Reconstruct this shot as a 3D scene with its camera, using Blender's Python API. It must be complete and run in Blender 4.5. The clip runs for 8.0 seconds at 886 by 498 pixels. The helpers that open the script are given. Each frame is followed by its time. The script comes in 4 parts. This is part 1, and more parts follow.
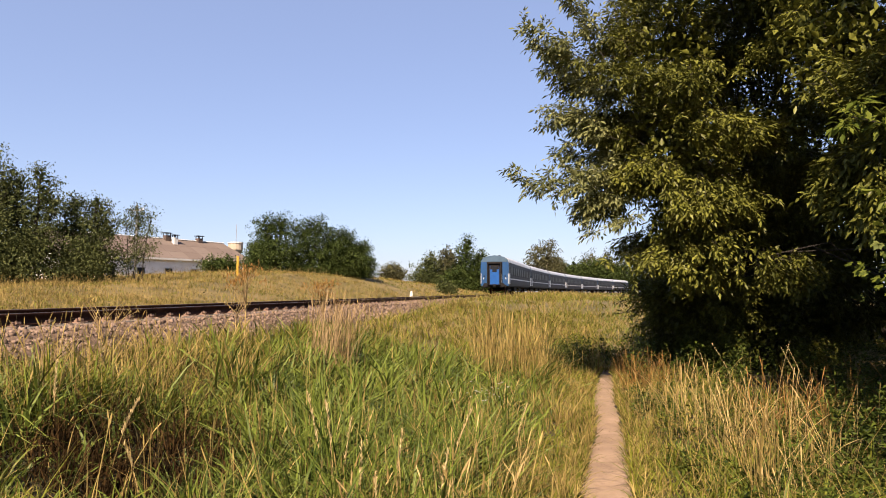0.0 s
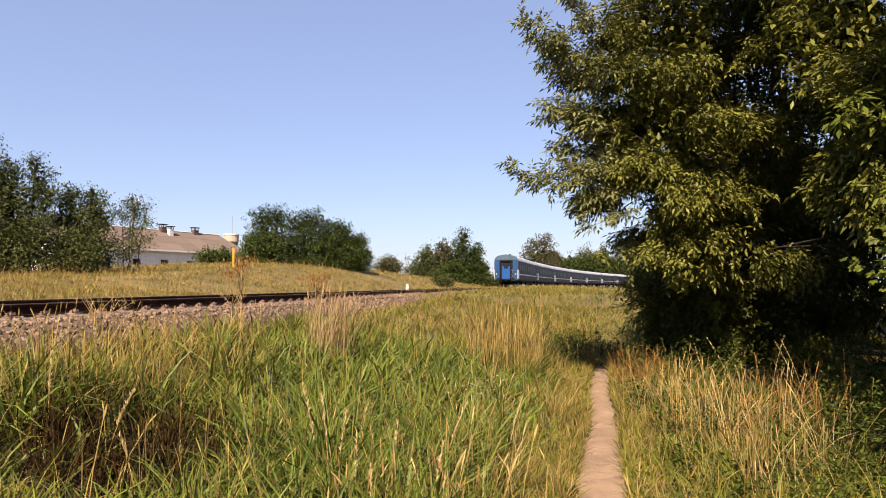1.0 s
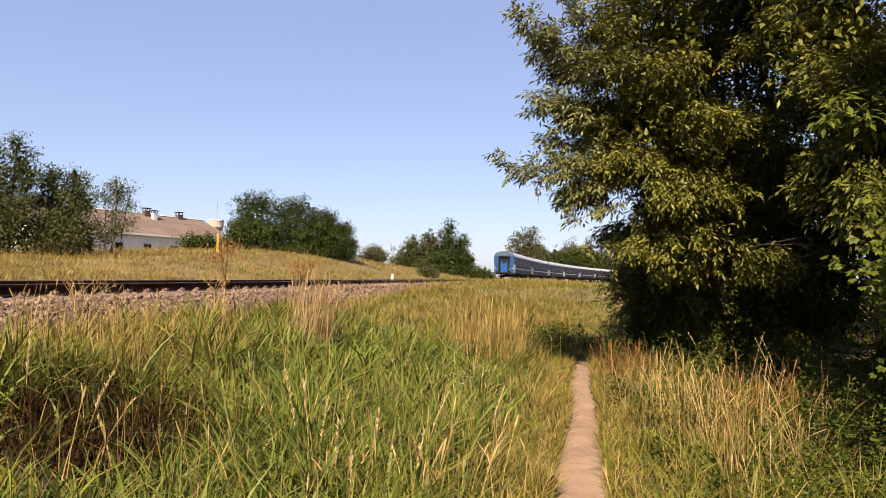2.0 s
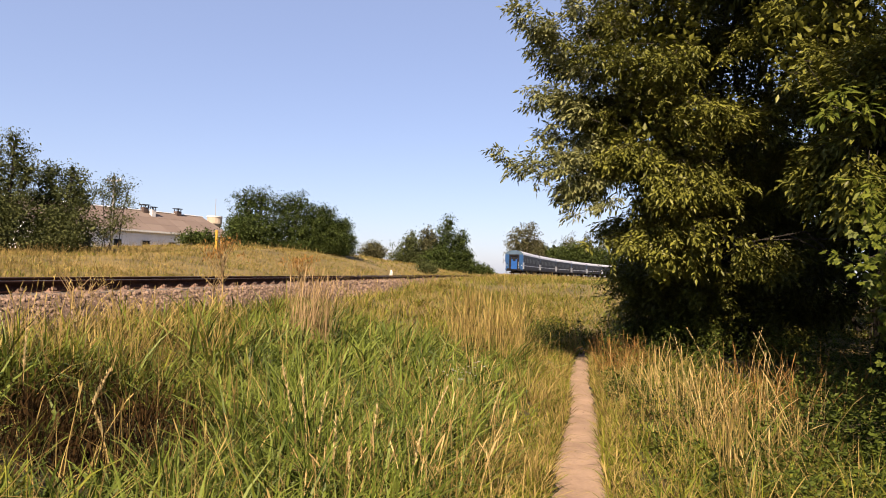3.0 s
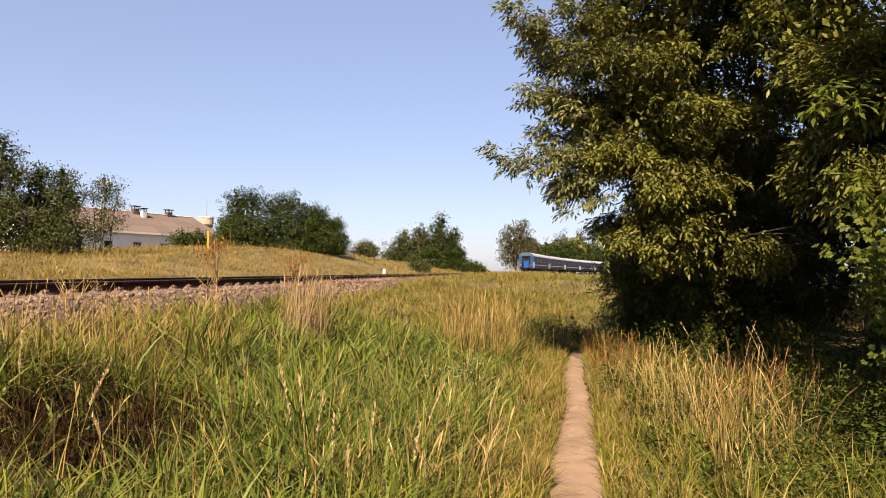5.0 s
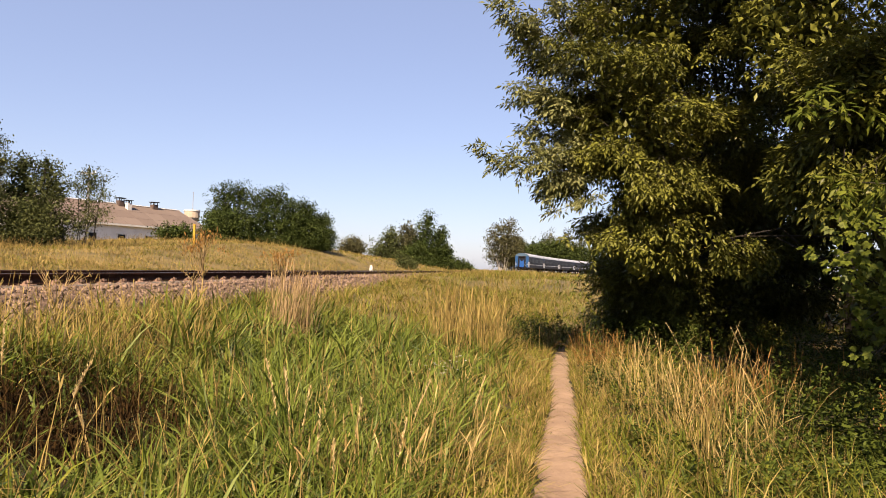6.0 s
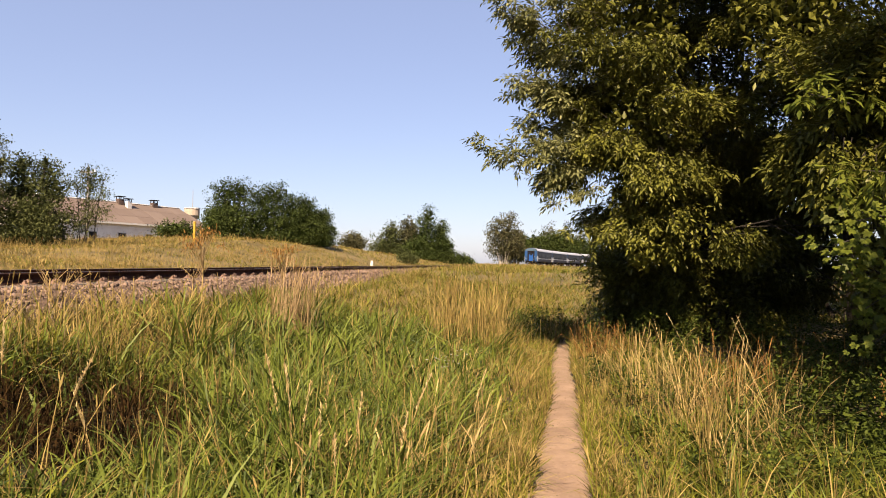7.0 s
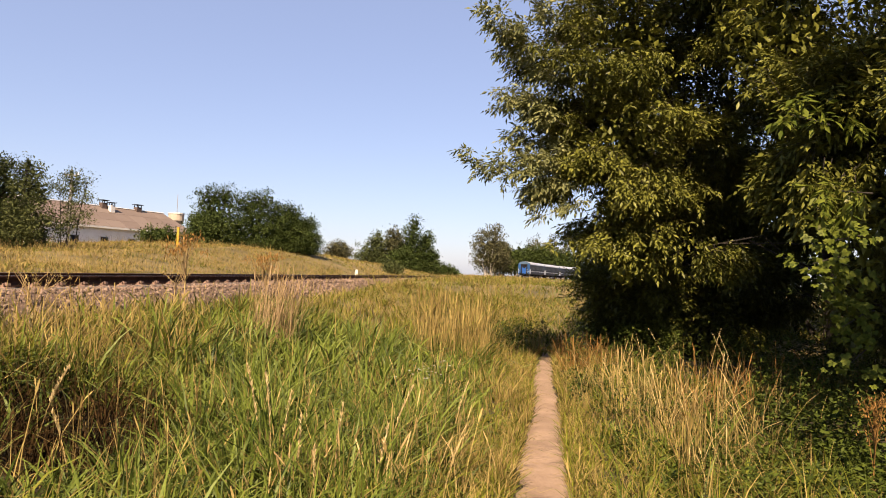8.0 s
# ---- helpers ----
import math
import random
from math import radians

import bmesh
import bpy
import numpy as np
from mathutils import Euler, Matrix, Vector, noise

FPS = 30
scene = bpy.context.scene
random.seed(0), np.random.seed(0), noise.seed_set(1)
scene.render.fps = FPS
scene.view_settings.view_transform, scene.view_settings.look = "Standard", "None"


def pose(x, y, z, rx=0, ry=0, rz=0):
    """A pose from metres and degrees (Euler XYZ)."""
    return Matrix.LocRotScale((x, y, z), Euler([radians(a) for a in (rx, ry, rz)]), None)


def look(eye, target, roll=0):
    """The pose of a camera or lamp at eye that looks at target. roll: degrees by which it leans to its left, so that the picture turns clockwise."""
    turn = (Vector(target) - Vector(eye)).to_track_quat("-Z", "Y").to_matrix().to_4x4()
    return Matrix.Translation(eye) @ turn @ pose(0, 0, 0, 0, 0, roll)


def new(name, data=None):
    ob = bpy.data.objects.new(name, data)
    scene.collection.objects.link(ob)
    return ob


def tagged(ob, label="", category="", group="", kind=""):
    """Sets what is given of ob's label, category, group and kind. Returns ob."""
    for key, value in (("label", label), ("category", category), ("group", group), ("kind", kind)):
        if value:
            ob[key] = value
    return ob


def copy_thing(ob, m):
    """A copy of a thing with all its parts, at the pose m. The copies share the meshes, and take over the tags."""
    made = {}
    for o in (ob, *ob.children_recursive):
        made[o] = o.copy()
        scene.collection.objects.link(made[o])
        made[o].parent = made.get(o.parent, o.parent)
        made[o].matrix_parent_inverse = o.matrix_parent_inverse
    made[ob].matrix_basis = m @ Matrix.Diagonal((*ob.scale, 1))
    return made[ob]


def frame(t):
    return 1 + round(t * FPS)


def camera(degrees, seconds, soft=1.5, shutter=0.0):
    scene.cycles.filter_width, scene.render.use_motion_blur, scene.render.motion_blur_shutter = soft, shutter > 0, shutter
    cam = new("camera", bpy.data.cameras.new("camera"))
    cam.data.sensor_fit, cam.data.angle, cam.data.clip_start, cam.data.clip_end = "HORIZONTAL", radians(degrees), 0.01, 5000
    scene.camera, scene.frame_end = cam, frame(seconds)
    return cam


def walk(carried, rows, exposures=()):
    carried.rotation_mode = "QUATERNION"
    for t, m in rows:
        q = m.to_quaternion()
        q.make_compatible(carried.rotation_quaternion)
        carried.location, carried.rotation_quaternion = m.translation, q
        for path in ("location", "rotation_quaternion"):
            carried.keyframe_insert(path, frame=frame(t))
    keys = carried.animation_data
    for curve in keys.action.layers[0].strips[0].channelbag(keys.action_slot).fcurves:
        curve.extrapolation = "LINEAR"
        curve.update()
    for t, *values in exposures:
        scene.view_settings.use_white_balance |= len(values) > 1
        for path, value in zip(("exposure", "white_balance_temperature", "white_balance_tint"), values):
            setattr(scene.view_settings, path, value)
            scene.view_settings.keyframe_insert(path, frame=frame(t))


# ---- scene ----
cam = camera(67.0, 8.0, soft=1.0)

EYE = 1.65
PATH = [
    (0.0, pose(0.000, 0.000, 1.650, 93.67, 0.00, 0.00)),
    (0.5, pose(0.000, -0.010, 1.654, 93.49, -0.20, -0.23)),
    (1.0, pose(0.000, 0.003, 1.649, 93.08, -0.30, -0.34)),
    (1.5, pose(0.000, 0.002, 1.639, 92.69, -1.61, -1.59)),
    (3.0, pose(0.011, 0.023, 1.632, 91.99, -1.46, -1.70)),
    (3.5, pose(-0.007, 0.007, 1.633, 92.11, -1.08, -1.33)),
    (4.0, pose(-0.005, 0.010, 1.628, 91.91, -1.13, -1.36)),
    (4.5, pose(-0.007, 0.013, 1.629, 91.87, -0.55, -1.87)),
    (6.0, pose(-0.026, 0.007, 1.615, 91.67, -1.71, -3.46)),
    (6.5, pose(-0.024, 0.006, 1.618, 91.41, -1.20, -3.38)),
    (7.0, pose(-0.013, 0.017, 1.610, 91.20, -0.99, -3.39)),
    (7.5, pose(-0.005, 0.020, 1.615, 91.89, -1.84, -4.33)),
    (8.0, pose(-0.005, 0.008, 1.617, 92.13, -2.06, -4.66)),
]
walk(cam, PATH, [(0.0, 1.70, 6330, 20), (4.0, 1.72, 6550, 21), (8.0, 1.74, 6720, 21)])

# ---- light ----
SUN_HEADING = Vector((0.28, 0.96, 0)).normalized()   # the way the light travels over the ground
SUN_HEIGHT = 44.0
world = bpy.data.worlds.new("sky")
scene.world = world
world.use_nodes = True
wn = world.node_tree
sky = wn.nodes.new("ShaderNodeTexSky")
sky.sky_type = "NISHITA"
sky.sun_disc = False
sky.sun_elevation = radians(SUN_HEIGHT)
sky.sun_rotation = math.atan2(-SUN_HEADING.x, -SUN_HEADING.y)
sky.air_density, sky.dust_density, sky.ozone_density = 1.0, 0.7, 1.6
haze = wn.nodes.new("ShaderNodeMixRGB")
haze.inputs[0].default_value = 0.5
haze.inputs[2].default_value = (2.35, 2.9, 4.25, 1)
wn.links.new(sky.outputs[0], haze.inputs[1])
wn.links.new(haze.outputs[0], wn.nodes["Background"].inputs[0])
wn.nodes["Background"].inputs[1].default_value = 0.055
sun = new("sun", bpy.data.lights.new("sun", "SUN"))
sun.data.energy, sun.data.angle, sun.data.color = 5.0, radians(0.55), (1.0, 0.815, 0.55)
aim = SUN_HEADING * math.cos(radians(SUN_HEIGHT)) - Vector((0, 0, math.sin(radians(SUN_HEIGHT))))
sun.matrix_world = look((-40, -60, 60), Vector((-40, -60, 60)) + aim)


# ---- materials ----
def material(name, dark, light, rough=0.7, scale=6.0, metal=0.0, bump=0.0, spread=0.5, through_light=0.0, island=False, each=False, fine=60.0, gloss=0.4, own=0.9):
    """A surface between two colours, by noise at two sizes, and by the random value of each piece or object."""
    m = bpy.data.materials.new(name)
    m.use_nodes = True
    t = m.node_tree
    b = t.nodes["Principled BSDF"]
    b.inputs["Roughness"].default_value, b.inputs["Metallic"].default_value = rough, metal
    b.inputs["Specular IOR Level"].default_value = gloss
    co = t.nodes.new("ShaderNodeTexCoord")
    wide, small = t.nodes.new("ShaderNodeTexNoise"), t.nodes.new("ShaderNodeTexNoise")
    wide.inputs["Scale"].default_value, small.inputs["Scale"].default_value = scale, fine
    wide.inputs["Detail"].default_value = small.inputs["Detail"].default_value = 3
    for n in (wide, small):
        t.links.new(co.outputs["Object"], n.inputs["Vector"])
    value = t.nodes.new("ShaderNodeMath")
    value.operation = "MULTIPLY_ADD"
    value.inputs[1].default_value = 0.4
    t.links.new(small.outputs["Fac"], value.inputs[0])
    t.links.new(wide.outputs["Fac"], value.inputs[2])
    out = value.outputs[0]
    if island or each:
        g = t.nodes.new("ShaderNodeNewGeometry" if island else "ShaderNodeObjectInfo")
        add = t.nodes.new("ShaderNodeMath")
        add.operation = "MULTIPLY_ADD"
        add.inputs[1].default_value = own
        t.links.new(g.outputs["Random Per Island" if island else "Random"], add.inputs[0])
        t.links.new(out, add.inputs[2])
        low = t.nodes.new("ShaderNodeMath")
        low.operation = "SUBTRACT"
        low.inputs[1].default_value = own / 2
        t.links.new(add.outputs[0], low.inputs[0])
        out = low.outputs[0]
    ramp = t.nodes.new("ShaderNodeValToRGB")
    ramp.color_ramp.elements[0].position, ramp.color_ramp.elements[1].position = 0.7 - spread / 2, 0.7 + spread / 2
    ramp.color_ramp.elements[0].color, ramp.color_ramp.elements[1].color = (*dark, 1), (*light, 1)
    t.links.new(out, ramp.inputs[0])
    t.links.new(ramp.outputs[0], b.inputs["Base Color"])
    if bump:
        bp = t.nodes.new("ShaderNodeBump")
        bp.inputs["Strength"].default_value, bp.inputs["Distance"].default_value = bump, 0.02
        t.links.new(small.outputs["Fac"], bp.inputs["Height"])
        t.links.new(bp.outputs[0], b.inputs["Normal"])
    if through_light:
        tr, mix = t.nodes.new("ShaderNodeBsdfTranslucent"), t.nodes.new("ShaderNodeMixShader")
        mix.inputs[0].default_value = through_light
        t.links.new(ramp.outputs[0], tr.inputs[0])
        t.links.new(b.outputs[0], mix.inputs[1])
        t.links.new(tr.outputs[0], mix.inputs[2])
        t.links.new(mix.outputs[0], t.nodes["Material Output"].inputs[0])
    return m


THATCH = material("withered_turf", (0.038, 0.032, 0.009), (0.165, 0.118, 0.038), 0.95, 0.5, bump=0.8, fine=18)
# soil kept near black: the shade between the blades is put into its colour
SOIL = material("shade_dark_soil", (0.008, 0.006, 0.0025), (0.030, 0.022, 0.008), 0.95, 0.7, bump=0.6, fine=25)
TRODDEN = material("trodden_earth", (0.075, 0.046, 0.030), (0.245, 0.172, 0.118), 0.95, 3.0, bump=0.25, fine=45, spread=1.0)
GREEN = material("green_grass", (0.018, 0.024, 0.003), (0.152, 0.158, 0.020), 0.55, 2.6, island=True, through_light=0.2, spread=0.7, gloss=0.08, own=0.5)
LUSH = material("lush_grass", (0.014, 0.028, 0.003), (0.138, 0.172, 0.028), 0.5, 2.6, island=True, through_light=0.2, spread=0.7, gloss=0.16, own=0.5)
DRY = material("dry_grass", (0.085, 0.057, 0.017), (0.280, 0.212, 0.074), 0.65, 2.6, island=True, through_light=0.18, spread=0.7, gloss=0.08, own=0.5)
CREAMY = material("bleached_seed_head", (0.29, 0.215, 0.10), (0.50, 0.40, 0.21), 0.8, 6.0, island=True, through_light=0.2, spread=0.8, gloss=0.05)
STRAW = material("pale_straw", (0.18, 0.122, 0.046), (0.39, 0.29, 0.128), 0.7, 2.0, island=True, through_light=0.2, spread=0.8, gloss=0.08)
FADED = material("faded_pinkish_straw", (0.135, 0.092, 0.044), (0.30, 0.215, 0.115), 0.75, 2.0, island=True, through_light=0.2, spread=0.8, gloss=0.05)
# brown stems darkened: the shade in the left hollow is put into this colour
SHADED = material("shade_dark_stems", (0.007, 0.0045, 0.002), (0.038, 0.022, 0.008), 0.85, 3.0, island=True, through_light=0.05, spread=0.8, gloss=0.04)
RUSSET = material("russet_dry_weed", (0.085, 0.044, 0.012), (0.215, 0.118, 0.036), 0.75, 2.0, island=True, through_light=0.15, spread=0.8, gloss=0.08)
HERB = material("herb_leaf", (0.012, 0.020, 0.003), (0.050, 0.066, 0.010), 0.5, 1.5, island=True, through_light=0.15, spread=0.8, gloss=0.08)
MAPLE = material("ash_maple_leaf", (0.015, 0.020, 0.003), (0.120, 0.124, 0.022), 0.42, 0.5, island=True, through_light=0.12, spread=0.9, gloss=0.13, own=0.5)
# maple leaf made paler: sunlight on the left boughs put into its colour
LITLEAF = material("sunlit_outer_leaf", (0.0816, 0.0915, 0.0303), (0.1965, 0.2035, 0.0848), 0.5, 1.0, island=True, through_light=0.3, spread=0.8, gloss=0.15)
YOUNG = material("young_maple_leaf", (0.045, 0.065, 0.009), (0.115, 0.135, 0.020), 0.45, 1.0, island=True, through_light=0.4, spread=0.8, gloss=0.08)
WILLOW = material("grey_green_leaf", (0.017, 0.026, 0.008), (0.086, 0.098, 0.034), 0.55, 0.35, island=True, through_light=0.2, spread=0.9, gloss=0.08, own=0.55)
THICKET = material("dark_thicket_leaf", (0.013, 0.023, 0.005), (0.045, 0.062, 0.014), 0.6, 0.25, island=True, through_light=0.1, spread=0.9, gloss=0.08, own=0.55)
BIRCHLEAF = material("birch_leaf", (0.0396, 0.0419, 0.0188), (0.0797, 0.0762, 0.036), 0.6, 0.2, island=True, through_light=0.15, spread=0.9, gloss=0.08, own=0.55)
BARK = material("bark", (0.008, 0.006, 0.0045), (0.026, 0.020, 0.015), 0.9, 4.0, bump=0.8, fine=30)
BIRCHBARK = material("birch_bark", (0.198, 0.178, 0.145), (0.409, 0.383, 0.343), 0.8, 1.5, bump=0.3)
STONE = material("ballast_stone", (0.046, 0.029, 0.020), (0.172, 0.120, 0.089), 0.9, 8.0, island=True, spread=0.9, bump=0.4)
GRAVEL = material("ballast_bed", (0.036, 0.021, 0.013), (0.12, 0.078, 0.053), 0.95, 6.0, bump=1.0, fine=40)
RUST = material("rusty_steel", (0.016, 0.0075, 0.005), (0.055, 0.025, 0.015), 0.85, 5.0, bump=0.3, gloss=0.1)
CLIP = material("rusty_fastening", (0.0744, 0.0465, 0.0341), (0.1674, 0.1054, 0.0775), 0.8, 9.0, each=True, bump=0.3)
BRIGHT = material("worn_rail_head", (0.124, 0.1054, 0.093), (0.2604, 0.2418, 0.2232), 0.35, 3.0, metal=0.85)
CONCRETE = material("sleeper_concrete", (0.0527, 0.0434, 0.036), (0.1054, 0.0899, 0.0744), 0.9, 4.0, each=True, bump=0.4)
BLUE = material("carriage_blue_paint", (0.002, 0.026, 0.085), (0.004, 0.042, 0.13), 0.4, 1.2, bump=0.05, fine=12)
DOORBLUE = material("gangway_door_blue", (0.003, 0.036, 0.15), (0.005, 0.057, 0.22), 0.35, 1.5, fine=12)
SLATEBLUE = material("sooty_end_cap_blue", (0.018, 0.045, 0.08), (0.035, 0.07, 0.115), 0.6, 1.2, fine=12)
NAVY = material("carriage_dark_side", (0.010, 0.012, 0.020), (0.022, 0.025, 0.036), 0.55, 0.8, fine=10, gloss=0.12)
ROOFGREY = material("carriage_roof_grey", (0.238, 0.252, 0.28), (0.385, 0.399, 0.42), 0.45, 0.9, fine=9)
PALE = material("pale_stripe_paint", (0.55, 0.56, 0.58), (0.76, 0.77, 0.78), 0.5, 1.5)
BLACK = material("soot_black_rubber", (0.005, 0.005, 0.006), (0.016, 0.015, 0.015), 0.7, 3.0, gloss=0.08)
WHITE = material("white_paint", (0.409, 0.403, 0.383), (0.541, 0.535, 0.515), 0.6, 2.0)
PLASTER = material("whitewashed_plaster", (0.48, 0.47, 0.45), (0.72, 0.71, 0.69), 0.9, 0.6, bump=0.2, fine=14)
CREAM = material("cream_plaster", (0.26, 0.21, 0.16), (0.36, 0.31, 0.25), 0.9, 1.2, bump=0.3, fine=10)
SLATE = material("weathered_roof_sheet", (0.098, 0.074, 0.062), (0.116, 0.090, 0.076), 0.9, 0.5, each=True, bump=0.3, fine=7)
YELLOW = material("yellow_paint", (0.2536, 0.1476, 0.0082), (0.3354, 0.2127, 0.0164), 0.5, 3.0)
WOOD = material("weathered_pole_wood", (0.1364, 0.1271, 0.1178), (0.248, 0.2294, 0.2108), 0.9, 3.0, bump=0.4)
BRICKRED = material("sooty_chimney_brick", (0.0409, 0.0286, 0.0246), (0.0818, 0.0573, 0.0491), 0.9, 2.0, bump=0.4)
PETAL = material("white_petal", (0.2864, 0.2864, 0.2703), (0.3478, 0.3478, 0.3274), 0.7, 8.0, island=True, through_light=0.3, gloss=0.08)
GLASS = bpy.data.materials.new("carriage_window_glass")
GLASS.use_nodes = True
GLASS.node_tree.nodes["Principled BSDF"].inputs["Base Color"].default_value = (0.012, 0.014, 0.018, 1)
GLASS.node_tree.nodes["Principled BSDF"].inputs["Roughness"].default_value = 0.3
GLASS.node_tree.nodes["Principled BSDF"].inputs["Specular IOR Level"].default_value = 0.03


# ---- building helpers ----
rng = np.random.default_rng(7)


def mesh_of(name, verts, tris, mat):
    """A mesh out of arrays of corners and triangles (or quads)."""
    verts, tris = np.asarray(verts, np.float32), np.asarray(tris, np.int32)
    n, k = tris.shape
    me = bpy.data.meshes.new(name)
    me.vertices.add(len(verts))
    me.vertices.foreach_set("co", verts.ravel())
    me.loops.add(n * k)
    me.loops.foreach_set("vertex_index", tris.ravel())
    me.polygons.add(n)
    me.polygons.foreach_set("loop_start", np.arange(0, n * k, k, dtype=np.int32))
    me.polygons.foreach_set("loop_total", np.full(n, k, np.int32))
    me.update(calc_edges=True)
    me.validate()
    me.materials.append(mat)
    return me


def part(name, bm, mat, parent, label=""):
    """Links a bmesh as one mesh object under a thing or a part."""
    me = bpy.data.meshes.new(name)
    bm.to_mesh(me)
    bm.free()
    me.materials.append(mat)
    ob = new(name, me)
    ob.parent = parent
    return tagged(ob, label)


def part_of(name, verts, tris, mat, parent, label=""):
    ob = new(name, mesh_of(name, verts, tris, mat))
    ob.parent = parent
    return tagged(ob, label)


def box(size, at=(0, 0, 0), turn=(0, 0, 0), bevel=0.0):
    bm = bmesh.new()
    bmesh.ops.create_cube(bm, size=1)
    bmesh.ops.scale(bm, vec=size, verts=bm.verts)
    if bevel:
        bmesh.ops.bevel(bm, geom=bm.edges[:], offset=bevel, segments=2, affect="EDGES", profile=0.5)
    bmesh.ops.transform(bm, matrix=pose(*at, *turn), verts=bm.verts)
    return bm


def rod(a, b, r1, r2=None, sides=8):
    a, b = Vector(a), Vector(b)
    bm = bmesh.new()
    bmesh.ops.create_cone(bm, cap_ends=True, segments=sides, radius1=r1, radius2=r1 if r2 is None else r2, depth=(b - a).length)
    m = Matrix.Translation((a + b) / 2) @ (b - a).to_track_quat("Z", "Y").to_matrix().to_4x4()
    bmesh.ops.transform(bm, matrix=m, verts=bm.verts)
    return bm


def joined(*bms):
    whole = bms[0]
    for other in bms[1:]:
        me = bpy.data.meshes.new("joining")
        other.to_mesh(me)
        other.free()
        whole.from_mesh(me)
        bpy.data.meshes.remove(me)
    return whole


def prism(outline, axis_len, at=0.0):
    """Extrudes an outline in x, z along y, from at to at + axis_len."""
    bm = bmesh.new()
    a = [bm.verts.new((x, at, z)) for x, z in outline]
    b = [bm.verts.new((x, at + axis_len, z)) for x, z in outline]
    n = len(outline)
    for i in range(n):
        bm.faces.new((a[i], a[(i + 1) % n], b[(i + 1) % n], b[i]))
    bm.faces.new(a[::-1])
    bm.faces.new(b)
    bmesh.ops.recalc_face_normals(bm, faces=bm.faces)
    return bm


def thing(name, m, label, category, group="", kind=""):
    ob = new(name)
    ob.matrix_world = m
    return tagged(ob, label, category, group, kind)


def smooth(a, b, v):
    u = np.clip((np.asarray(v, float) - a) / (b - a), 0, 1)
    return u * u * (3 - 2 * u)


def waves(x, y, seed, size):
    """Soft uneven noise from -1 to 1 out of a few slanting waves."""
    r = np.random.default_rng(seed)
    out = 0
    for i in range(7):
        a, ph, k = r.uniform(0, 6.28), r.uniform(0, 6.28), r.uniform(0.5, 2.2) / size
        out = out + np.sin((np.cos(a) * x + np.sin(a) * y) * 6.28 * k + ph)
    return out / 4.0


# ---- lie of the land ----
RAIL_TOP = EYE - 0.275


def track_x(y):
    u = np.clip(np.asarray(y, float) - 40, 0, None)
    return -7.654 + 0.172 * np.asarray(y, float) + 0.619e-3 * u ** 2 + 1.0e-6 * u ** 3


def path_x(y):
    y = np.asarray(y, float)
    return 0.02 + 0.2385 * y + 0.02 * np.sin(y * 0.9 + 0.6) + 0.012 * np.sin(y * 1.7)


def ground_z(x, y):
    x, y = np.asarray(x, float), np.asarray(y, float)
    yc = np.clip(y, -60, 330)
    d = (x - track_x(yc)) * 0.97
    rise = smooth(15, 40, y)
    bank = 0.85 * (1 - smooth(2.3, 6.6, d))
    right = bank * (1 - rise) + 1.12 * rise
    crest = np.interp(y, [-20, 10, 26, 40, 50, 72, 104, 140, 190], [1.2, 1.3, 1.7, 2.4, 3.1, 3.25, 2.5, 1.6, 1.1])
    dd = -d
    hump = 0.85 + (crest - 0.85) * smooth(3.2, 13.5, dd) - (crest - 1.7) * smooth(17, 34, dd)
    z = np.where(d > -2.3, right, hump)
    far = smooth(220, 500, np.hypot(x, y))
    bumps = 0.05 * waves(x, y, 3, 5.0) * smooth(3.0, 5.0, np.abs(d)) * smooth(0.2, 1.2, np.abs(x - path_x(y)))
    return (z + bumps) * (1 - far) + 0.9 * far


def grade(reach, fine, count):
    """Coordinates that lie close together round 0 and far apart further off."""
    u = np.linspace(-1, 1, count)
    k = math.asinh(reach / fine)
    return fine * np.sinh(k * u)


gx, gy = grade(2500, 6.0, 230), grade(2500, 6.0, 230) + 9
gxx, gyy = np.meshgrid(gx, gy)
gv = np.stack([gxx, gyy, ground_z(gxx, gyy)], -1).reshape(-1, 3)
gi = np.arange(230 * 229).reshape(229, 230)[:, :-1].ravel()
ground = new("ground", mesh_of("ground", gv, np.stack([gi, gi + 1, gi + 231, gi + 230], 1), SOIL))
tagged(ground, "uneven meadow soil, darkened for shade between blades, with a grassy mound beyond the track", "ground", kind="structure")
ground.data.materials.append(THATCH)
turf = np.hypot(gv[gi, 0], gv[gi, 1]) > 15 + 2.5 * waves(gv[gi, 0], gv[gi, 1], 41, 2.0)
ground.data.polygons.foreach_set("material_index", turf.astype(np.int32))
ground.data.polygons.foreach_set("use_smooth", np.ones(len(ground.data.polygons), bool))

py = np.arange(-6, 15.0, 0.05)
rows_v = []
for off in np.linspace(-1, 1, 13):
    side = int(off > 0)
    half = 0.195 + 0.07 * (1 - smooth(4.0, 8.5, py)) + 0.045 * waves(py * 0, py, 5 + side, 1.6) + 0.035 * waves(py * 0, py, 16 + side, 0.5) + 0.006 * rng.normal(size=len(py)) * (abs(off) == 1)
    half = half * (1 - 0.6 * smooth(11.5, 14.5, py))
    px = path_x(py) + off * half
    rows_v.append(np.stack([px, py, ground_z(path_x(py), py) + 0.014 - 0.022 * abs(off) ** 3 + 0.0015 * waves(px, py, 32, 0.12)], 1))
pv = np.stack(rows_v, 1).reshape(-1, 3)
pi_ = (np.arange(len(py) - 1)[:, None] * 13 + np.arange(12)).ravel()
footpath = new("footpath", mesh_of("footpath", pv, np.stack([pi_, pi_ + 1, pi_ + 14, pi_ + 13], 1), TRODDEN))
